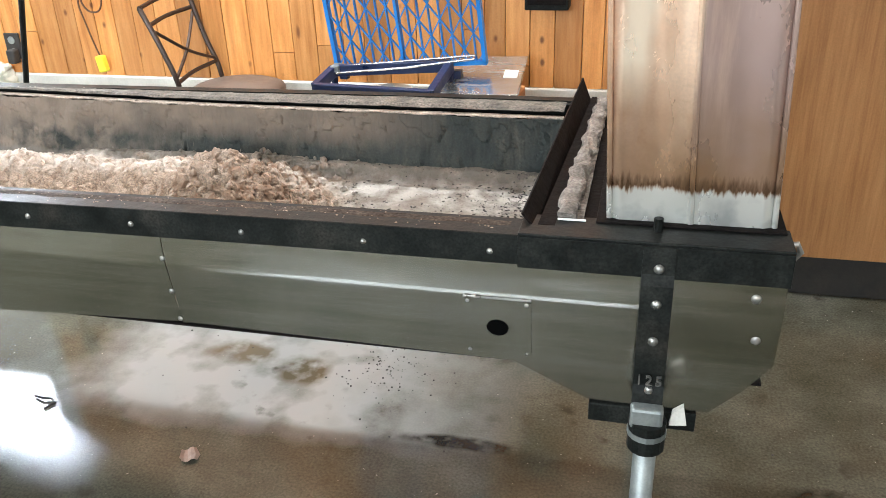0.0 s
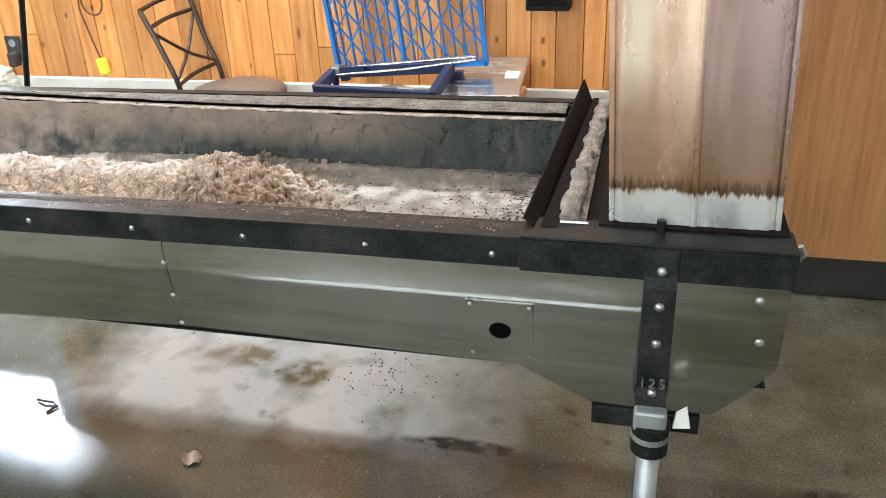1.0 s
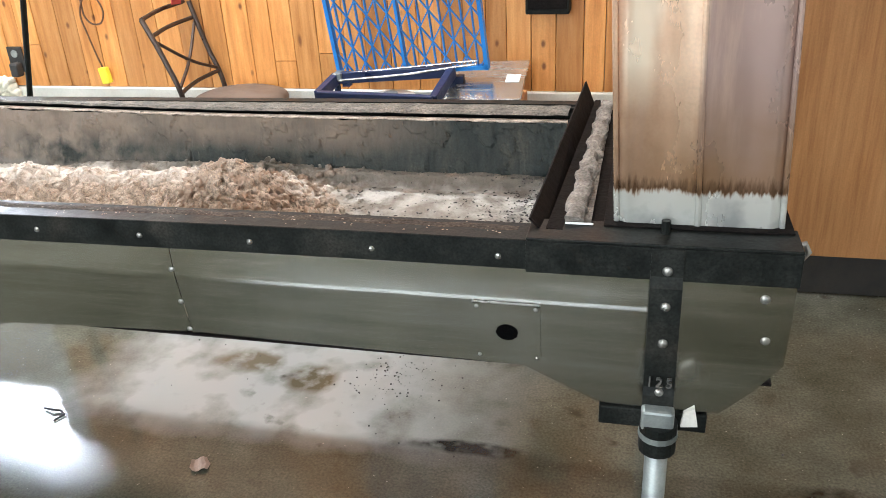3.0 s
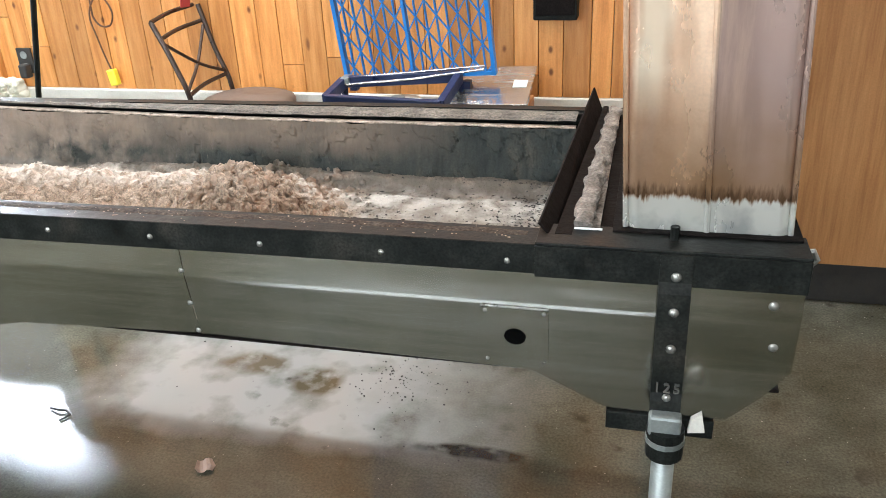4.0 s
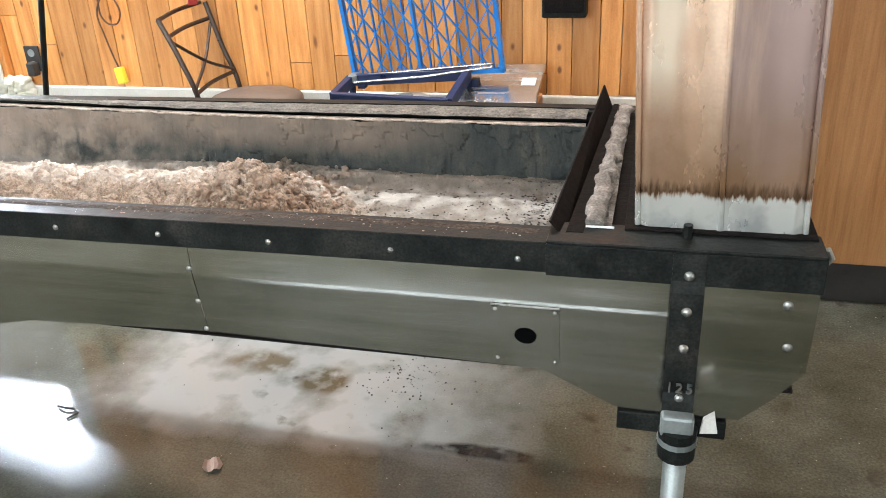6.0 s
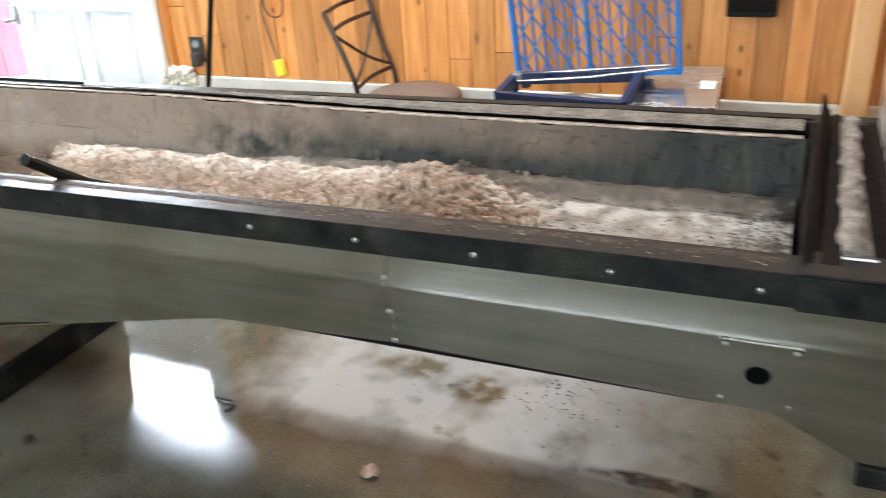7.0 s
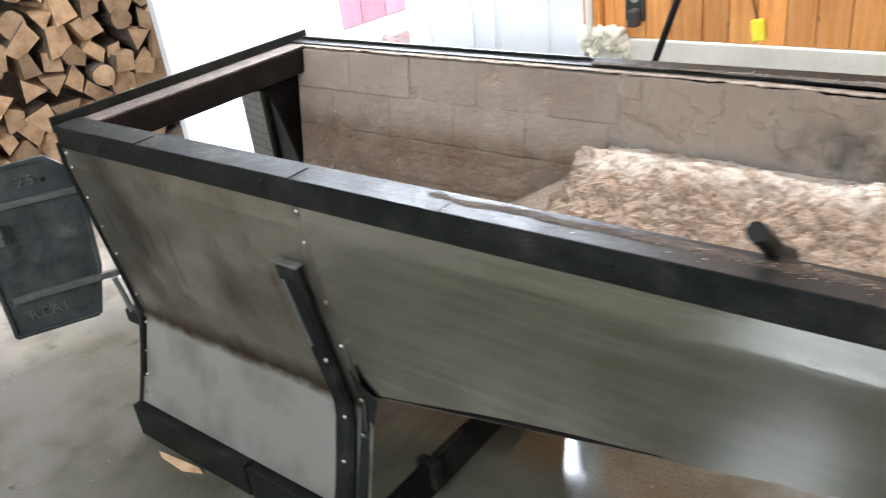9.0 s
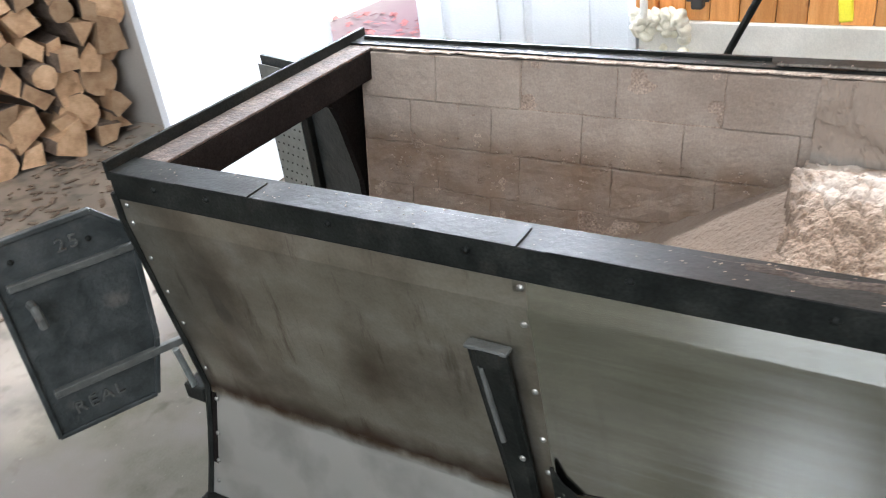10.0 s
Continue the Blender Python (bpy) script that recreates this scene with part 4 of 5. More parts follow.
def door_bar(a, c, w, h, name="rib"):
    a, c = Vector((*a, 0)), Vector((*c, 0))
    d = (c - a).normalized()
    s = Vector((-d.y, d.x, 0)) * w / 2
    return part(name, prism([(a + s)[:2], (c + s)[:2], (c - s)[:2], (a - s)[:2]], h, M_DOOR @ Matrix.Translation((0, 0, -0.001)), 0.0015), WORN_HIGHLIT if name == "rib" else IRON, cast)


door_bar((0.195, 0.795), (-0.06, 0.785), 0.016, 0.014)
door_bar((0.195, 0.528), (-0.1, 0.517), 0.018, 0.016)
for a, c in (((0.219, 0.418), (0.216, 0.893)), ((0.216, 0.892), (0.0, 0.892)), ((0.0, 0.892), (-0.055, 0.835)), ((0.22, 0.419), (0.0, 0.409)), ((-0.002, 0.41), (-0.042, 0.55)), ((-0.043, 0.55), (-0.06, 0.78))):
    door_bar(a, c, 0.011, 0.009, "rim")
part("hook_handle", tube([M_DOOR @ Vector(p) for p in ((0.168, 0.745, 0.0), (0.166, 0.745, 0.028), (0.164, 0.725, 0.034), (0.163, 0.7, 0.03))], 0.0095, 8), WORN_HIGHLIT, cast)
for u_, z_ in ((0.17, 0.845), (0.02, 0.834)):
    shared("rivet", RIVET, M_DOOR @ Matrix.Translation((u_, z_, 0)), cast)


def door_text(body, u_, z_, size):
    xdir = -uu
    m = Matrix(((xdir.x, 0, nn.x, 0), (xdir.y, 0, nn.y, 0), (0, 1, 0, 0), (0, 0, 0, 1)))
    p = A + uu * u_ + nn * 0.001 + Vector((0, 0, z_))
    # letters paler than the door, so their highlights are in the colour
    lettering("raised_lettering", body, size, 0.004, Matrix.Translation(p) @ m, WORN_HIGHLIT, cast)


door_text("25", 0.062, 0.842, 0.042)
door_text("REAL", 0.115, 0.468, 0.042)
part("hinge_pin", tube([(-2.37, 0.06, 0.36), (-2.365, 0.05, 0.42), (-2.36, 0.035, 0.5)], 0.008, 8), PIPE, arch)
part("hinge_block", box((-2.4, 0.05, 0.33), (-2.335, 0.1, 0.375), 0.006), BLACK, arch)
far_door = part("cast_door", box((0, 0, 0.41), (0.42, 0.012, 0.88), 0.002, m=pose(-2.35, 0.83, 0, 0, 0, 166)), IRON, arch, "open far fire door with a perforated liner")
liner = part("heat_shield", box((0.245, 0.028, 0.44), (0.41, 0.031, 0.86), 0.001, m=pose(-2.35, 0.83, 0, 0, 0, 166)), PIPE, far_door, "perforated steel heat shield")
bm = bmesh.new()
bmesh.ops.create_circle(bm, cap_ends=True, segments=8, radius=0.004)
dot = bpy.data.meshes.new("perforation_dot")
bm.to_mesh(dot)
bm.free()
dot.materials.append(SOOT)
part("door_rim", box((0.205, 0.012, 0.42), (0.235, 0.034, 0.87), 0.003, m=pose(-2.35, 0.83, 0, 0, 0, 166)), BLACK, far_door)
# holes are flat dark discs, the shade inside them put into the colour
for i in range(6):
    for j in range(12):
        shared("perforation_dot", dot, pose(-2.35, 0.83, 0, 0, 0, 166) @ Matrix.Translation((0.26 + i * 0.026 + (j % 2) * 0.013, 0.0314, 0.48 + j * 0.031)) @ Matrix.Rotation(radians(-90), 4, "X"), liner)

# interior: brick liner along the far side, mortar-coated and sooted further back
def far_y(z):
    return 0.803 - 0.17 * (0.975 - z)


def thicker(x):
    """The mortar coat grows thicker towards the tail."""
    f = min(1, max(0, (x + 1.05) / 1.25))
    return 0.06 * f * f * (3 - 2 * f)


def liner_top(x):
    return 0.962 + 0.07 * thicker(x)


lining = part("far_lining", sheet([[(x_, far_y(z) - 0.0035, z) for z in (0.957, 0.85, 0.7, 0.55, 0.4)] for x_ in (-2.28, -1.0)], -0.03), MORTAR, arch)
part("near_lining", sheet([[(x_, 0.9 - far_y(z) - 0.02, z) for z in (0.955, 0.85, 0.7, 0.55, 0.42)] for x_ in (-2.28, -1.46)], 0.02), MORTAR, arch)
part("near_lining", sheet([[(x_, 0.9 - far_y(z) - 0.02, z) for z in (0.955, 0.85, 0.74)] for x_ in (-1.459, 0.99)], 0.02), MORTAR, arch)
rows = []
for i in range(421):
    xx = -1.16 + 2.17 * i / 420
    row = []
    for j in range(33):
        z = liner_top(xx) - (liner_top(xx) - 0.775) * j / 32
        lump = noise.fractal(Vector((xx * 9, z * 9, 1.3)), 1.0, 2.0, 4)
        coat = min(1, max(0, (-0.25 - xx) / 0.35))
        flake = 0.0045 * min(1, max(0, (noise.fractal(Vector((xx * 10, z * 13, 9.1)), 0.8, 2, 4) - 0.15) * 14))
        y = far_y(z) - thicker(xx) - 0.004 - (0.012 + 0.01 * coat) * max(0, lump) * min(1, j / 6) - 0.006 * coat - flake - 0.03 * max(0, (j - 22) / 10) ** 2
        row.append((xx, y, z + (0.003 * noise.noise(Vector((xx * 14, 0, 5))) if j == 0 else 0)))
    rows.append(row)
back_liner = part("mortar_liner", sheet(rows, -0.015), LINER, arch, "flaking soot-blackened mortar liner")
part("liner_top", sheet([[(x_ / 80, 0.796 - thicker(x_ / 80) + 0.005 * noise.noise(Vector((x_ * 0.55, 0, 0))) + 0.006 * noise.noise(Vector((x_ * 0.11, 7, 0))), liner_top(x_ / 80) + 0.004 + 0.004 * noise.noise(Vector((x_ * 0.4, 3, 0)))), (x_ / 80, 0.816 - thicker(x_ / 80), liner_top(x_ / 80) + 0.005)] for x_ in range(-182, 81)], 0.003), CREAM, arch, "pale mortar bead")

# tail baffle: folded iron plate, insulation roll and flue base
rows = []
for i in range(150):
    xx = -1.25 + 2.25 * i / 149
    edge = 0.813 - thicker(xx)
    row = []
    for k in range(7):
        yy = edge + (0.8285 - edge) * k / 6
        row.append((xx, yy + 0.003 * noise.noise(Vector((xx * 13, yy * 40, 1))), 0.9875 + sag(xx) * (0.4 + 0.1 * k) + 0.0025 * noise.noise(Vector((xx * 20, yy * 60, 4))) - (0.005 if k == 0 else 0)))
    rows.append(row)
part("ash_coat", sheet(rows, 0.0012), CRUST, far_rail, "grey ash crust on the flange")
part("baffle_plate", sheet([[(1.012, 0.03, 0.9), (1.012, 0.83, 0.86)], [(1.028, 0.03, 0.982), (1.06, 0.86, 0.985)], [(1.003, 0.03, 1.012), (1.037, 0.86, 1.045)]], 0.004), SOOT, arch, "upright folded iron baffle")
part("baffle_foot", sheet([[(1.03, 0.03, 0.99), (1.062, 0.86, 0.992)], [(1.06, 0.03, 0.99), (1.075, 0.86, 0.992)]], 0.003), SOOT, arch)
bm = bmesh.new()
bm = tube([(1.075 + 0.02 * f + 0.003 * math.sin(f * 40), 0.06 + 0.74 * f, 1.0 + 0.004 * math.sin(f * 47)) for f in [k / 120 for k in range(121)]], 0.018, 12)
for v in bm.verts:
    v.co += 0.009 * noise.noise_vector(v.co * 34)
    v.co.z = 0.993 + (v.co.z - 0.993) * 0.75
part("insulation_roll", bm, INSUL, arch, "crumbling grey insulation")
part("insulation_mat", sheet([[(1.062 + 0.045 * i, 0.056 + 0.75 * f, 0.992 + 0.006 * noise.noise(Vector((i * 3, f * 9, 2)))) for f in [k / 20 for k in range(21)]] for i in (0, 0.33, 0.66, 1)], 0.004), INSUL, arch)
part("mat_edge", box((1.062, 0.0525, 0.9925), (1.112, 0.0555, 0.9965), 0.001), PAPER, arch, "pale torn edge of the insulation mat")
part("tail_deck", box((1.012, 0.077, 0.975), (AX1 - 0.002, 0.823, 0.984), 0.002), SOOT, arch)

# flue stack
flue = thing("flue_stack", "tall flat heat-browned stainless flue stack", "flue", (1.29, 0.45, 0.985))
FINV = Matrix.Translation((-1.29, -0.45, -0.985))


def flue_rows():
    rows = []
    for k in range(31):
        z = 0.9965 + (TOP - 0.9975) * (k / 30) ** 1.3
        f = (z - 0.985) / 0.386
        x0, x1 = 1.152 - 0.018 * min(f, 3), 1.428 - 0.016 * min(f, 3)
        y0, y1 = 0.064, 0.78
        c = 0.018
        ring = [(x0, y0 + c), (x0 + 0.006, y0 + 0.006), (x0 + c, y0)]
        wave = 0.5 + 0.5 * math.sin(f * 2.1 + 0.4)
        for k_ in range(2, 24):
            s = k_ / 25
            if s < 0.5:
                dip = 0.013 * math.sin(s * 6.28) ** 2 * (0.4 + 0.6 * wave) + 0.003 * math.sin(s * 19 + f * 3)
            else:
                dip = 0.006 * math.sin(s * 6.28) ** 2 + 0.002 * math.sin(s * 15 + f * 4)
            ring.append((x0 + (x1 - x0) * s, y0 + dip * min(1, f * 2)))
        ring += [(x1 - c, y0), (x1 - 0.006, y0 + 0.006), (x1, y0 + c), (x1, y1), (x0, y1)]
        rows.append([(a, b, z) for a, b in ring] + [(*ring[0], z)])
    return rows


bm = bmesh.new()
g = [[bm.verts.new(FINV @ Vector(p)) for p in r[:-1]] for r in flue_rows()]
for r0, r1 in zip(g, g[1:]):
    k = len(r0)
    for i in range(k):
        bm.faces.new((r0[i], r0[(i + 1) % k], r1[(i + 1) % k], r1[i]))
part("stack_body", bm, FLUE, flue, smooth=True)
part("standing_seam", tube([FINV @ Vector((1.29 - 0.017 * min(3, (z - 0.985) / 0.386), 0.0645, z)) for z in (0.997, 1.2, 1.5, 2.0, 2.88)], 0.006, 8), FLUE, flue)
for x_, dx in ((1.152, -0.018), (1.428, -0.016)):
    part("corner_bead", tube([FINV @ Vector((x_ + dx * min(3, (z - 0.985) / 0.386), 0.07, z)) for z in (0.997, 1.2, 1.5, 2.0, 2.88)], 0.005, 8), FLUE, flue)
part("base_flange", box((1.13, 0.05, 0.9925), (1.447, 0.8, 0.9963), 0.001, m=FINV), SOOT, flue)
part("tie_bolt", tube([FINV @ Vector((1.236, 0.036, z)) for z in (0.99, 0.996, 1.016)], 0.008, 8), BLACK, flue)

# ash
def smooth(f):
    f = min(1, max(0, f))
    return f * f * (3 - 2 * f)


def ash_z(x, y):
    """Firebox slope, a long raked ridge with a steep near face and a gentle far side, a rubble heap at its end, a level crust beyond."""
    rough_ = noise.fractal(Vector((x * 34, y * 34, 2)), 0.8, 2, 4)
    if x < -1.165 - 0.02 * noise.noise(Vector((y * 9, 0, 3))):
        t_ = min(1, (-1.165 - x) / 0.62)
        fan = max(0, 0.05 - 0.28 * abs(y - 0.62)) * max(0, 1 - t_ * 2)
        return 0.745 - 0.3 * t_ + fan + 0.004 * rough_ + 0.006 * noise.noise(Vector((x * 12, y * 12, 8)))
    z = 0.8 - 0.078 * smooth((0.68 - y) / 0.5) + 0.032 * smooth((y - 0.665) / 0.03) * smooth((x + 0.6) / 0.3)
    crest = 0.6 + 0.025 * noise.noise(Vector((x * 6, 4, 1)))
    sect = 1 - smooth((crest - y) / 0.3) if y < crest else 1 - smooth((y - crest) / 0.13)
    ridge = (0.045 + 0.012 * noise.noise(Vector((x * 5, 0, 2)))) * sect * (1 - smooth((x - 0.05) / 0.3))
    mound = 0.14 * math.exp(-abs((x - 0.17) / (0.13 if x > 0.17 else 0.17)) ** 2.2 - ((y - 0.45) / 0.16) ** 2)
    z += max(ridge, mound) + 0.3 * min(ridge, mound)
    heap = min(1, max(ridge * 1.6, mound) / 0.05) if x > -0.1 else min(1, max(0, (0.72 - y) / 0.08)) * 0.9
    lump = noise.fractal(Vector((x * 11, y * 11, 0.4)), 0.9, 2.1, 5)
    rubble = smooth((x - 0.0) / 0.08) * smooth((0.46 - x) / 0.08)
    near, second = noise.voronoi(Vector((x * 26 + 0.3 * lump, y * 26, 1.7)))[0][:2]
    small = noise.voronoi(Vector((x * 62, y * 62 + 0.4 * lump, 4.1)))[0]
    pock = max(0, noise.noise(Vector((x * 40, y * 40, 12))) - 0.2)
    z += (0.003 + 0.013 * heap) * lump + (0.0022 + 0.003 * heap) * rough_
    z += heap * (0.011 * (0.45 - near) - 0.012 * max(0, 0.11 - (second - near)) / 0.11 - 0.022 * pock)
    return z + (0.35 + rubble) * heap * 0.007 * (0.4 - small[0]) - 0.003 * (1 - heap) * max(0, 0.2 - small[0]) / 0.2


NX, NY = 640, 165
verts = [(-1.95 + 2.95 * i / NX, 0.065 + 0.722 * j / NY) for i in range(NX + 1) for j in range(NY + 1)]
vz = [(a, b, ash_z(a, b)) for a, b in verts]
faces = [(i * (NY + 1) + j, (i + 1) * (NY + 1) + j, (i + 1) * (NY + 1) + j + 1, i * (NY + 1) + j + 1) for i in range(NX) for j in range(NY)]
me = bpy.data.meshes.new("ash_bed")
me.from_pydata(vz, [], faces)
me.materials.append(ASH)
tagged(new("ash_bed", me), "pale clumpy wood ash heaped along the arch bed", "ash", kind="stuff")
rnd = random.Random(12)
bm = bmesh.new()
for k in range(2600):
    if rnd.random() < 0.6:
        a, b = rnd.gauss(0.23, 0.1), rnd.gauss(0.45, 0.11)
    else:
        a, b = rnd.uniform(-1.15, 0.98), rnd.uniform(0.34, 0.75)
    if not (0.1 < b < 0.76 and -1.15 < a < 0.98):
        continue
    s = rnd.choice((0.0025, 0.003, 0.004, 0.005, 0.007, 0.01, 0.013, 0.017)) if 0.05 < a < 0.45 else rnd.choice((0.002, 0.003, 0.004, 0.006)) if a < 0.5 else rnd.choice((0.002, 0.003))
    r = bmesh.ops.create_icosphere(bm, subdivisions=1, radius=s, matrix=Matrix.Translation((a, b, ash_z(a, b) + s * 0.3)) @ Euler((rnd.random() * 6, rnd.random() * 6, 0)).to_matrix().to_4x4() @ Matrix.Diagonal((1, rnd.uniform(0.6, 1), rnd.uniform(0.5, 0.9), 1)))
    for v in r["verts"]:
        v.co += s * 0.35 * noise.noise_vector(v.co * 90)
tagged(part("ash_clods", bm, ASH), "crumbled ash clods on the heap", "ash", kind="stuff")
bm = bmesh.new()
for k in range(900):
    a, b = 1.0 - abs(rnd.gauss(0, 0.1)) if k < 600 else rnd.uniform(0.42, 1.0), rnd.uniform(0.4, 0.7)
    s = rnd.choice((0.0009, 0.0012, 0.0016, 0.0022, 0.0032))
    bmesh.ops.create_icosphere(bm, subdivisions=1, radius=s, matrix=Matrix.Translation((a, b, ash_z(a, b) + s * 0.3)) @ Euler((0, 0, rnd.random() * 6)).to_matrix().to_4x4() @ Matrix.Diagonal((rnd.uniform(1, 2.4), 0.8, 0.5, 1)))
tagged(part("charcoal_bits", bm, CHAR), "black charcoal bits at the tail end of the ash", "charcoal", kind="stuff")
bm = bmesh.new()
for k in range(700):
    a, b = rnd.uniform(-2.2, -1.1), 0.76 - abs(rnd.gauss(0, 0.12))
    s = rnd.choice((0.001, 0.0015, 0.002, 0.003, 0.0045))
    if b > 0.5:
        bmesh.ops.create_icosphere(bm, subdivisions=1, radius=s, matrix=Matrix.Translation((a, far_y(b) - 0.008 - s * 0.3, b)) @ Matrix.Diagonal((1.4, 0.7, 1, 1)))
tagged(part("mortar_crumbs", bm, MORTAR), "crumbs of mortar and ash clinging to the firebrick", "mortar", kind="stuff")
poker = thing("ash_scraper", "dark curved iron bar stuck in the ash heap", "tool", (-0.59, 0.18, 0.9))
part("bar", tube([(0.02, -0.195, 0.15), (0.015, -0.12, 0.095), (0.0, -0.03, 0.035), (-0.005, 0.05, -0.01)], 0.014, 8), BLACK, poker)

# ---- things behind the arch ----
def bar_chair():
    ob = thing("bar_chair", "dark bronze metal bar chair with a round taupe vinyl seat", "chair", (-0.5, 1.83, 0))
    inv = Matrix.Translation((0.5, -1.83, 0))
    near_post = [(-0.64, 1.68, 0.0), (-0.655, 1.68, 0.4), (-0.662, 1.68, 0.72), (-0.715, 1.68, 0.9), (-0.786, 1.68, 1.068)]
    far_post = [(-0.63, 2.0, 0.0), (-0.645, 2.0, 0.4), (-0.645, 2.0, 0.72), (-0.7, 2.0, 0.9), (-0.75, 2.0, 1.09)]
    for p in (near_post, far_post):
        part("back_post", tube([inv @ Vector(q) for q in curve_points(p, 5)], 0.011, 8), CHAIRMETAL, ob)
    for z, dx in ((1.068, -0.786), (1.0, -0.757), (0.77, -0.67)):
        part("cross_rail", tube([inv @ Vector(q) for q in curve_points([(dx, 1.68, z), (dx - 0.012, 1.84, z + 0.012), (dx + 0.01, 2.0, z + 0.02)], 5)], 0.009, 8), CHAIRMETAL, ob)
    part("cross_brace", tube([inv @ Vector(q) for q in curve_points([(-0.752, 1.68, 0.985), (-0.695, 1.84, 0.87), (-0.66, 2.0, 0.8)], 6)], 0.007, 8), CHAIRMETAL, ob)
    part("cross_brace", tube([inv @ Vector(q) for q in curve_points([(-0.67, 1.68, 0.79), (-0.7, 1.84, 0.875), (-0.74, 2.0, 1.0)], 6)], 0.007, 8), CHAIRMETAL, ob)
    for y in (1.69, 1.97):
        part("leg", tube([inv @ Vector((-0.33, y, 0)), inv @ Vector((-0.345, y, 0.4)), inv @ Vector((-0.36, y, 0.68))], 0.011, 8), CHAIRMETAL, ob)
    part("foot_ring", tube([inv @ Vector(q) for q in ((-0.645, 1.69, 0.25), (-0.34, 1.69, 0.25), (-0.34, 1.97, 0.25), (-0.645, 1.97, 0.25))], 0.008, 8), CHAIRMETAL, ob)
    bm = bmesh.new()
    prof = [(0.0, 0.683), (0.18, 0.683), (0.2, 0.693), (0.203, 0.71), (0.195, 0.726), (0.16, 0.738), (0.08, 0.744), (0.0, 0.745)]
    rings = []
    for r_, z_ in prof:
        rings.append([bm.verts.new(inv @ Vector((-0.48 + max(r_, 0.002) * math.cos(k * 0.2618), 1.83 + max(r_, 0.002) * 0.9 * math.sin(k * 0.2618), z_))) for k in range(24)])
    for r0, r1 in zip(rings, rings[1:]):
        for k in range(24):
            bm.faces.new((r0[k], r0[(k + 1) % 24], r1[(k + 1) % 24], r1[k]))
    bm.faces.new(rings[0])
    bm.faces.new(rings[-1])
    part("seat", bm, VINYL, ob, "round padded taupe seat", smooth=True)
    return ob


bar_chair()
rag = part("red_rag", sheet([[(-0.745 + 0.03 * i, 1.85 + 0.07 * j + 0.01 * math.sin(i * 3), 1.075 + 0.12 * (1 - j * 0.3) * (1 if i else 0.2)) for j in (0, 0.5, 1)] for i in (0, 0.4, 1)], 0.004), REDCLOTH)
tagged(rag, "red cloth hung over the chair back", "cloth")

# blue folding lattice on a navy trolley frame
trolley = thing("trolley_frame", "navy steel trolley frame", "trolley", (0.22, 1.7, 0))
tin = Matrix.Translation((-0.22, -1.7, 0))
FL, FR, BL, BR = Vector((-0.042, 1.615, 0.783)), Vector((0.438, 1.54, 0.79)), Vector((-0.03, 1.8, 0.81)), Vector((0.455, 1.79, 0.842))


def bar_between(name, a, b, w, h, material, parent, inv):
    a, b = Vector(a), Vector(b)
    d = (b - a).normalized()
    side_ = d.cross(Vector((0, 0, 1))).normalized()
    up_ = side_.cross(d)
    m = Matrix((( d.x, side_.x, up_.x, a.x), (d.y, side_.y, up_.y, a.y), (d.z, side_.z, up_.z, a.z), (0, 0, 0, 1)))
    return part(name, box((0, -w / 2, -h / 2), ((b - a).length, w / 2, h / 2), min(w, h) * 0.12, m=inv @ m), material, parent)


for a, b in ((FL, FR), (FL, BL), (BL, BR), (FR, BR)):
    bar_between("frame_bar", a, b, 0.03, 0.045, NAVY, trolley, tin)
for c in (FL, FR, BL, BR):
    k = 0.9 if c in (FL, FR) else 1.0
    part("leg", tube([tin @ Vector((c.x, c.y, 0.06)), tin @ Vector((c.x, c.y, 0.4)), tin @ Vector((c.x, c.y, c.z - 0.026))], 0.014, 8), NAVY, trolley)
    part("wheel", tube([tin @ Vector((c.x, c.y - 0.015, 0.05)), tin @ Vector((c.x, c.y, 0.05)), tin @ Vector((c.x, c.y + 0.015, 0.05))], 0.05, 16), RUBBER, trolley)
part("shelf", box((0.0, 1.6, 0.3), (0.5, 1.83, 0.315), 0.003, m=tin), NAVY, trolley)

lattice = thing("lattice_deck", "bright blue plastic lattice deck folded upright", "trolley deck", (0.265, 1.83, 0.82))
LM = pose(0, 0, 0, 4, -4.6, -3)
W, HGT = 0.635, 0.62


def slat(a, b, w, depth, name):
    a, b = Vector((a[0] - 0.3, 0, a[1])), Vector((b[0] - 0.3, 0, b[1]))
    d = (b - a).normalized()
    up_ = Vector((0, 1, 0)).cross(d)
    m = Matrix(((d.x, 0, up_.x, a.x), (d.y, 1, up_.y, a.y), (d.z, 0, up_.z, a.z), (0, 0, 0, 1)))
    part(name, box((0, -depth / 2, -w / 2), ((b - a).length, depth / 2, w / 2), m=LM @ m), BLUE, lattice)


for a, b in (((0, 0.01), (W, 0.01)), ((0, HGT), (W, HGT)), ((0.008, 0), (0.008, HGT)), ((W - 0.008, 0), (W - 0.008, HGT)), ((W * 7 / 15, 0), (W * 7 / 15, HGT))):
    slat(a, b, 0.015 if a[0] < 0.02 or b[0] > W * 0.6 else 0.011, 0.032, "rim")
for k in range(1, 15):
    if k != 7:
        slat((W * k / 15, 0.015), (W * k / 15, HGT - 0.01), 0.0045, 0.016, "upright_slat")
step, rise = W / 15, 0.061
for k in range(-10, 26, 2):
    for sgn in (1, -1):
        pts = []
        t0 = k * step
        for j in range(11):
            xa, xb = t0 + sgn * step * j * 1.0, t0 + sgn * step * (j + 1)
            if -1e-6 <= min(xa, xb) and max(xa, xb) <= W + 1e-6 and (j + 1) * rise <= HGT + 0.03:
                pts.append(((xa, j * rise), (xb, min(HGT, (j + 1) * rise))))
        if pts:
            slat(pts[0][0], pts[-1][1], 0.0042, 0.01, "diagonal_slat")
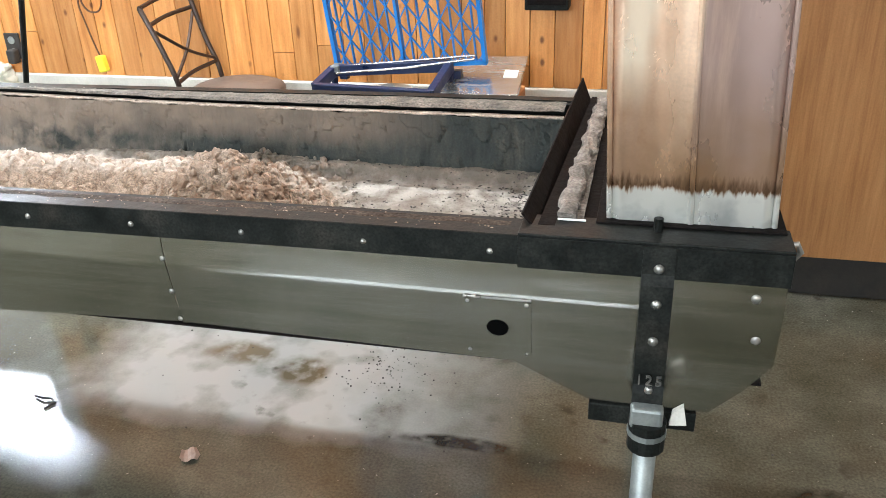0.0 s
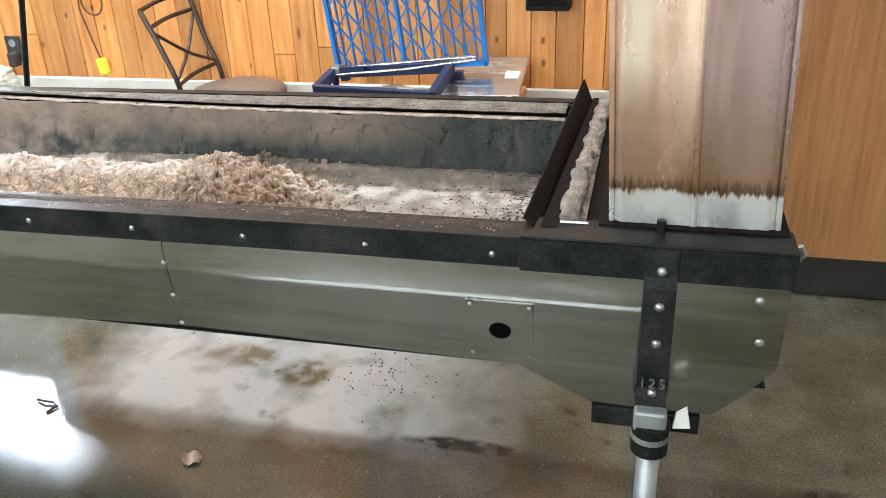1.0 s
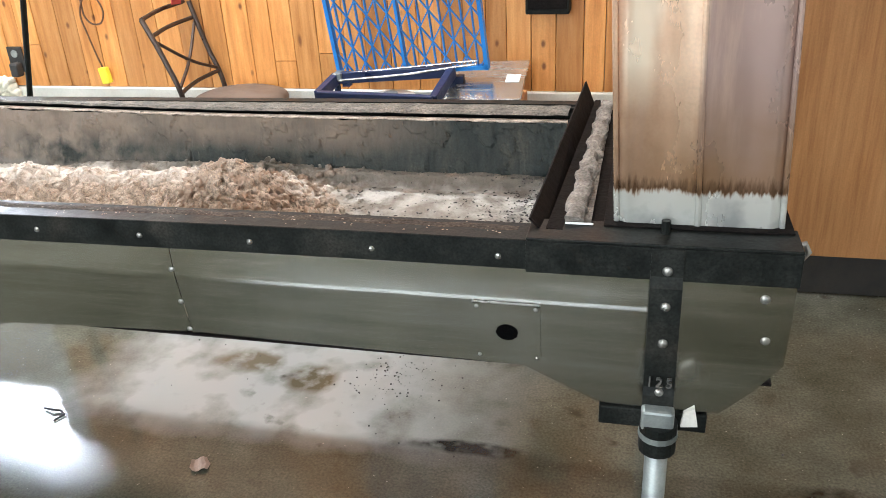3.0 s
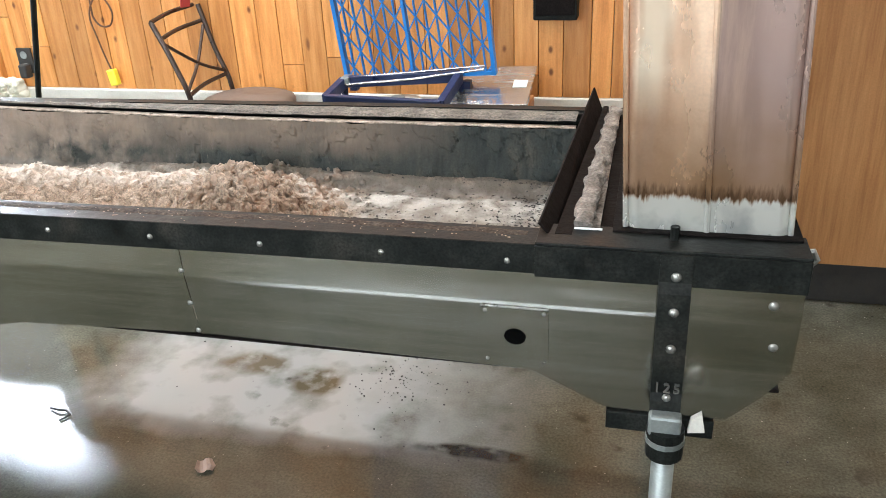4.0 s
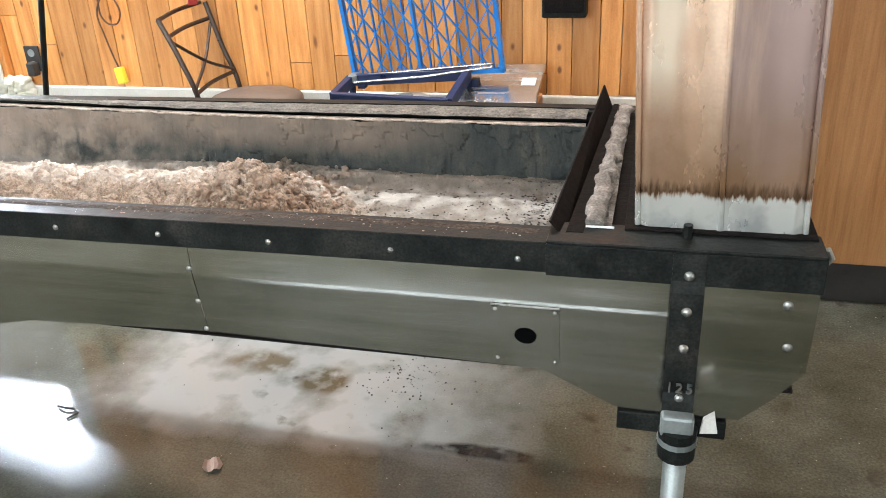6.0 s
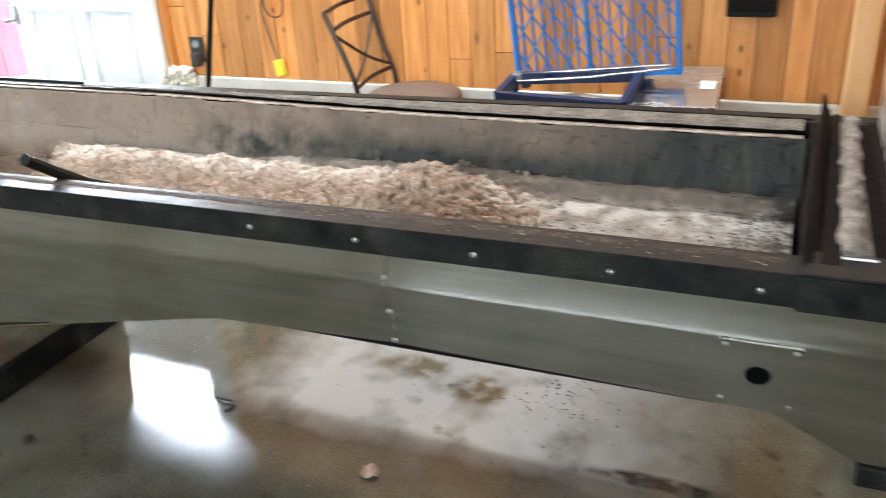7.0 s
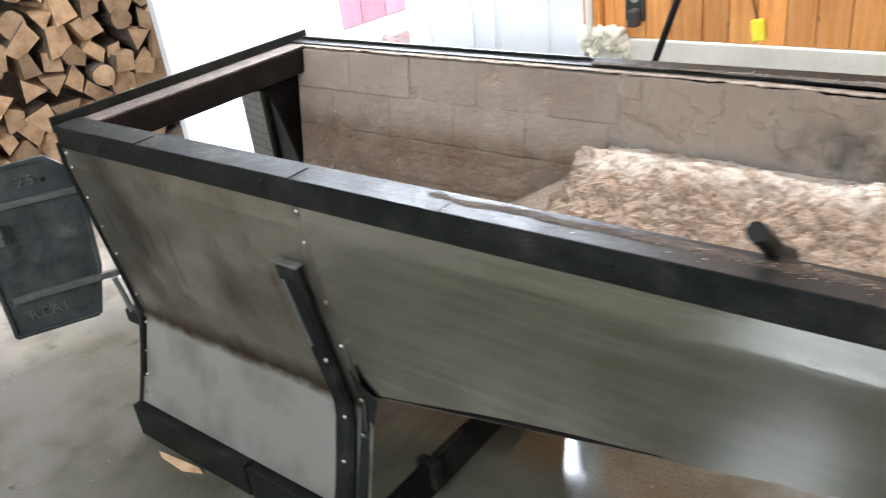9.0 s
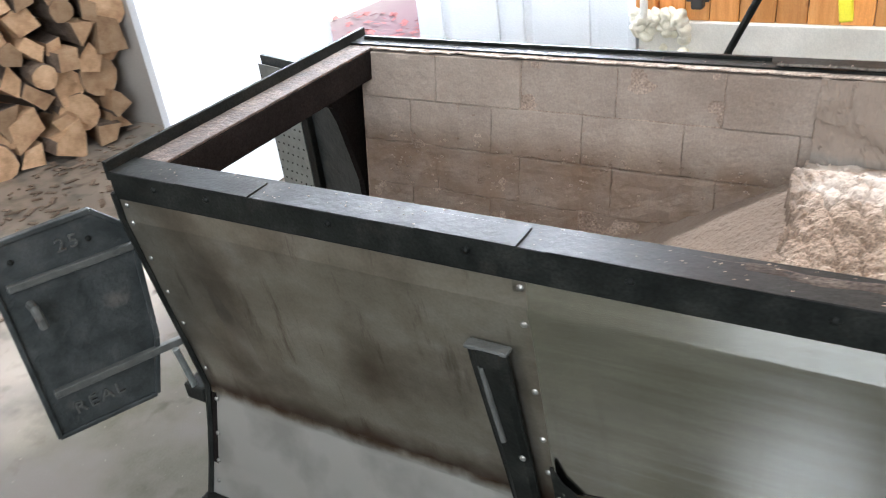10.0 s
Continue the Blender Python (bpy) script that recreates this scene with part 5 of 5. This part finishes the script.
for dz, y0 in ((0.0, 1.79), (-0.022, 1.77)):
    part("hinge_rod", tube([Matrix.Translation((-0.3, -1.83, -0.82)) @ Vector(p) for p in ((0.0, y0, 0.826 + dz), (0.3, y0, 0.855 + dz), (0.59, y0, 0.884 + dz * 0.4))], 0.005, 8), STEEL, lattice, "bright steel rod")
part("hinge_bracket", box((-0.3, -0.06, -0.02), (-0.265, 0.0, 0.014), 0.003), PIPE, lattice)
for dx in (-0.27, 0.2):
    part("standoff", box((dx, -0.035, -0.045), (dx + 0.03, 0.0, 0.0)), NAVY, lattice)

drum = thing("plastic_drum", "milky plastic tub with a metal fitting on the trolley shelf", "tub", (0.22, 1.72, 0.315))
part("shell", tube([(0, 0, 0), (0, 0, 0.2), (0, 0, 0.4), (0, 0, 0.43)], 0.09, 24), MILKY, drum)
part("rim", tube([(0, 0, 0.43), (0, 0, 0.437), (0, 0, 0.444)], 0.097, 24), MILKY, drum)
part("fitting", tube([(0, 0, 0.443), (0, 0, 0.45), (0, 0, 0.46)], 0.028, 12), PIPE, drum, "grey metal fitting")

pan_stand = thing("pan_stand", "plain wooden crate carrying the steel pan", "crate", (0.62, 1.85, 0))
part("crate_body", box((-0.12, -0.05, 0), (0.1, 0.14, 0.72), 0.004), PLY, pan_stand)
pan = thing("steel_pan", "flat stainless pan lying tilted on a crate", "pan", (0.6, 1.75, 0.78))
PM = pose(-0.6 + 0.6, 0, 0.0, 20, -2, -2)
part("top", box((-0.17, -0.06, -0.004), (0.135, 0.2, 0.0), 0.001, m=PM), STEEL, pan)
part("front_lip", box((-0.17, -0.064, -0.03), (0.135, -0.06, 0.0), 0.001, m=PM), STEEL, pan)
part("side_lip", box((0.126, -0.03, -0.03), (0.13, 0.2, -0.004), 0.0005, m=PM), STEEL, pan)
card = part("card_label", box((0.06, 0.05, 0.001), (0.115, 0.1, 0.002), m=PM), PAPER)
card.matrix_world = Matrix.Translation((0.6, 1.75, 0.78))
tagged(card, "small white card on the steel pan", "card")

# on the wall
wall_box = thing("wall_box", "dark grey metal box on the pine wall", "electrical box", (0.805, 2.03, 1.027))
part("case", box((-0.085, -0.09, 0.0), (0.085, -0.002, 0.26), 0.006), BLACK, wall_box)
part("cover", box((-0.075, -0.096, 0.02), (0.075, -0.09, 0.25), 0.003), SOOT, wall_box)

socket = thing("wall_socket", "black duplex wall socket with a plug", "socket", (-1.72, 2.03, 0.83))
part("cover", box((-0.04, -0.014, -0.06), (0.04, -0.002, 0.06), 0.004), RUBBER, socket)
for z in (-0.028, 0.028):
    part("outlet", tube([(0, -0.014, z), (0, -0.016, z), (0, -0.018, z)], 0.018, 12), PIPE, socket)
part("plug", box((-0.012, -0.06, -0.075), (0.03, -0.016, -0.01), 0.008), RUBBER, socket)

cord = thing("extension_cord", "brown extension cord with a yellow plug hanging on the wall", "cord", (-1.24, 2.01, 0.76))
loop = [(-0.045, 0, 0.75), (-0.05, 0, 0.45), (-0.052, 0, 0.32), (-0.05, 0, 0.27), (-0.02, 0, 0.235), (0.035, -0.01, 0.24), (0.06, -0.012, 0.29), (0.04, -0.012, 0.345), (0.0, -0.01, 0.37), (-0.04, -0.014, 0.33), (-0.058, -0.016, 0.27), (-0.045, -0.016, 0.2), (-0.025, -0.012, 0.1), (-0.01, -0.008, 0.04)]
part("wire", tube(curve_points(loop, 6), 0.0042, 6), CORD, cord)
part("plug", box((-0.024, -0.026, -0.035), (0.018, 0.006, 0.04), 0.006, m=pose(0, 0, 0, 0, -8, 0)), YELLOW, cord, "yellow plug")

pole = thing("leaning_pole", "black pole leaning against the pine wall", "pole", (-1.88, 2.0, 0))
part("shaft", tube([(0.0, 0.06, 0), (0.333, -0.157, 0.7), (0.67, -0.378, 1.4)], 0.0125, 10), BLACK, pole)
part("tip", tube([(0.67, -0.378, 1.4), (0.68, -0.384, 1.42), (0.69, -0.39, 1.44)], 0.015, 10), RUBBER, pole)

vent = part("white_vent_pipe", tube([(-1.9, 1.985, 0.72), (-1.9, 1.985, 1.5), (-1.9, 1.985, TOP)], 0.014, 12), MILKY)
tagged(vent, "thin white plastic pipe down the wall", "pipe")
rnd = random.Random(5)
bm = bmesh.new()
for k in range(90):
    s = rnd.uniform(0.01, 0.026)
    bmesh.ops.create_icosphere(bm, subdivisions=2, radius=s, matrix=Matrix.Translation((rnd.uniform(-1.94, -1.76), 2.005 + rnd.uniform(-0.012, 0.012), 0.735 - abs(rnd.gauss(0, 0.05)))))
for v in bm.verts:
    v.co += 0.012 * noise.noise_vector(v.co * 25)
tagged(part("spray_foam", bm, FOAM, smooth=True), "lumpy pale spray foam where the pipe enters the footing", "foam")

# ---- firewood ----
def log_mesh(r, length, seed, split):
    q = random.Random(seed)
    bm = bmesh.new()
    if split:
        k = q.choice((3, 4, 4, 5, 6))
        angs = sorted(2 * math.pi * (i + q.uniform(-0.3, 0.3)) / k for i in range(k))
        pts = []
        for i, a in enumerate(angs):
            rr = r * q.uniform(0.72, 1.25)
            pts.append((rr * math.cos(a), rr * math.sin(a)))
    else:
        pts = [(r * (1 + 0.06 * math.sin(3 * a + seed)) * math.cos(a), r * math.sin(a)) for a in [2 * math.pi * i / 12 for i in range(12)]]
    n_seg = 4
    rings = []
    bend = q.uniform(-0.02, 0.02)
    for s in range(n_seg + 1):
        f = s / n_seg
        sc = 1 - 0.08 * f * q.random()
        rings.append([bm.verts.new((-length * f, y * sc + bend * math.sin(f * 3), z * sc + q.uniform(-0.003, 0.003))) for y, z in pts])
    for r0, r1 in zip(rings, rings[1:]):
        for i in range(len(pts)):
            bm.faces.new((r0[i], r0[(i + 1) % len(pts)], r1[(i + 1) % len(pts)], r1[i]))
    c = bm.verts.new((0.004, 0, 0))
    ends = [bm.faces.new((rings[0][i], c, rings[0][(i + 1) % len(pts)])) for i in range(len(pts))]
    back = bm.faces.new(rings[-1])
    bmesh.ops.recalc_face_normals(bm, faces=bm.faces)
    for i, f in enumerate(bm.faces):
        f.material_index = 1
        if f in ends or f is back:
            f.material_index = 0
        elif split and (i % len(pts)) in (0, 1):
            f.material_index = 0
    me = bpy.data.meshes.new("log")
    bm.to_mesh(me)
    bm.free()
    me.materials.append(LOGEND)
    me.materials.append(BARK)
    return me


kinds = [log_mesh(0.09, 0.42, s, s % 5 != 0) for s in range(26)]
rnd = random.Random(21)
z, row = 0.078, 0
while z < 1.75:
    y = 0.72 + (row % 2) * 0.055 + rnd.uniform(0, 0.03)
    while y < 1.95:
        sc = rnd.uniform(0.65, 1.25)
        ob = new("firewood_log", rnd.choice(kinds))
        ob.matrix_world = Matrix.Translation((-5.02 + 0.25 * (y - 0.9) + rnd.uniform(-0.06, 0.05), y, z + rnd.uniform(-0.025, 0.025))) @ Euler((rnd.uniform(0, 6.28), rnd.uniform(-0.05, 0.05), -0.22 + rnd.choice((0.05, 0.1, 0.3, 0.5)) * rnd.uniform(-1, 1))).to_matrix().to_4x4() @ Matrix.Diagonal((1, sc, sc, 1))
        tagged(ob, "split firewood log with a pale cut end in the stack", "log", "stacked firewood")
        y += 0.148 * sc * rnd.uniform(0.9, 1.1) + 0.008
    z += 0.128
    row += 1
# ---- litter on the floor ----
bm = bmesh.new()
for k in range(420):
    c = Vector((rnd.uniform(-4.9, -3.6), rnd.uniform(0.3, 2.0), 0.004))
    if rnd.random() > (-3.4 - c.x) / 1.4:
        continue
    s = rnd.uniform(0.006, 0.035)
    box((-s, -s * 0.35, 0), (s, s * 0.35, rnd.uniform(0.003, 0.008)), bm=bm, m=Matrix.Translation(c) @ Matrix.Rotation(rnd.uniform(0, 6.28), 4, "Z"))
tagged(part("bark_litter", bm, BARK), "bark and wood chips by the firewood stack", "litter", kind="stuff")
bm = bmesh.new()
for k in range(240):
    a, b = rnd.gauss(0.43, 0.11), rnd.gauss(0.92, 0.09)
    if k < 50:
        a, b = rnd.uniform(-0.5, 2.0), rnd.uniform(-0.2, 1.2)
    s = rnd.choice((0.001, 0.0013, 0.0018, 0.0025, 0.0038))
    bmesh.ops.create_icosphere(bm, subdivisions=1, radius=s, matrix=Matrix.Translation((a, b, s * 0.5)) @ Matrix.Diagonal((1, 1, 0.7, 1)))
tagged(part("floor_grit", bm, CHAR), "black grit and charcoal crumbs on the wet floor", "grit", kind="stuff")
leaf = part("dry_leaf", sheet([[(0.03 * i * (1 - 0.3 * abs(j)), 0.028 * j, 0.006 * abs(j) + 0.004 * math.sin(i * 4)) for j in (-1, -0.5, 0, 0.5, 1)] for i in (-1, -0.6, -0.2, 0.2, 0.6, 1)], 0.001), LEAF)
leaf.matrix_world = pose(-0.036, 0.385, 0.002, 0, 0, 30)
tagged(leaf, "curled brown leaf on the wet floor", "leaf")
twig = part("twig", tube([(-0.7, 0.555, 0.006), (-0.665, 0.545, 0.011), (-0.635, 0.55, 0.008), (-0.61, 0.535, 0.006), (-0.625, 0.5, 0.005)], 0.0042, 6), CHAR)
tagged(twig, "small dark bent twig on the wet floor", "twig")
chip = part("wood_chip", prism([(0, 0), (0.17, 0.008), (0.19, 0.0), (0.13, -0.02), (0.03, -0.012)], 0.008, pose(-2.215, -0.075, 0.001, 0, 0, 3)), LOGEND)
tagged(chip, "orange wood splinter beside the base frame", "wood chip")

# ---- bricks of the lining ----
BLEN, BH = 0.236, 0.1125
rnd = random.Random(2)
for c in range(5):
    z1 = 0.958 - c * (BH + 0.0025)
    z0 = z1 - BH - 0.001
    x = -1.813 - BLEN * 2 + (0.0 if c % 2 == 0 else -0.079 + BLEN)
    x -= BLEN
    while x < -1.05:
        a, b = max(x, -2.275), min(x + BLEN - 0.001, -1.02)
        if b - a > 0.03:
            bm = bmesh.new()
            pr = rnd.uniform(-0.002, 0.003) + 0.0035 * (c >= 2)
            pts = [(a, z0), (b, z0), (b, z1), (a, z1)]
            fr = [bm.verts.new((p[0], far_y(p[1]) - 0.006 - pr, p[1])) for p in pts]
            bk = [bm.verts.new((p[0], far_y(p[1]) + 0.01, p[1])) for p in pts]
            bm.faces.new(fr)
            for i in range(4):
                bm.faces.new((fr[i], fr[(i + 1) % 4], bk[(i + 1) % 4], bk[i]))
            bmesh.ops.bevel(bm, geom=[e for e in bm.edges if e.verts[0] in fr and e.verts[1] in fr], offset=0.0022, segments=1, affect="EDGES")
            bmesh.ops.subdivide_edges(bm, edges=[e for e in bm.edges if e.calc_length() > 0.05], cuts=9, use_grid_fill=True)
            for v in bm.verts:
                v.co.y += (0.0025 + 0.0022 * c + (0.003 if c > 1 else 0)) * noise.fractal(v.co * 16, 0.9, 2, 4)
            part("brick", bm, BRICK, lining)
        x += BLEN
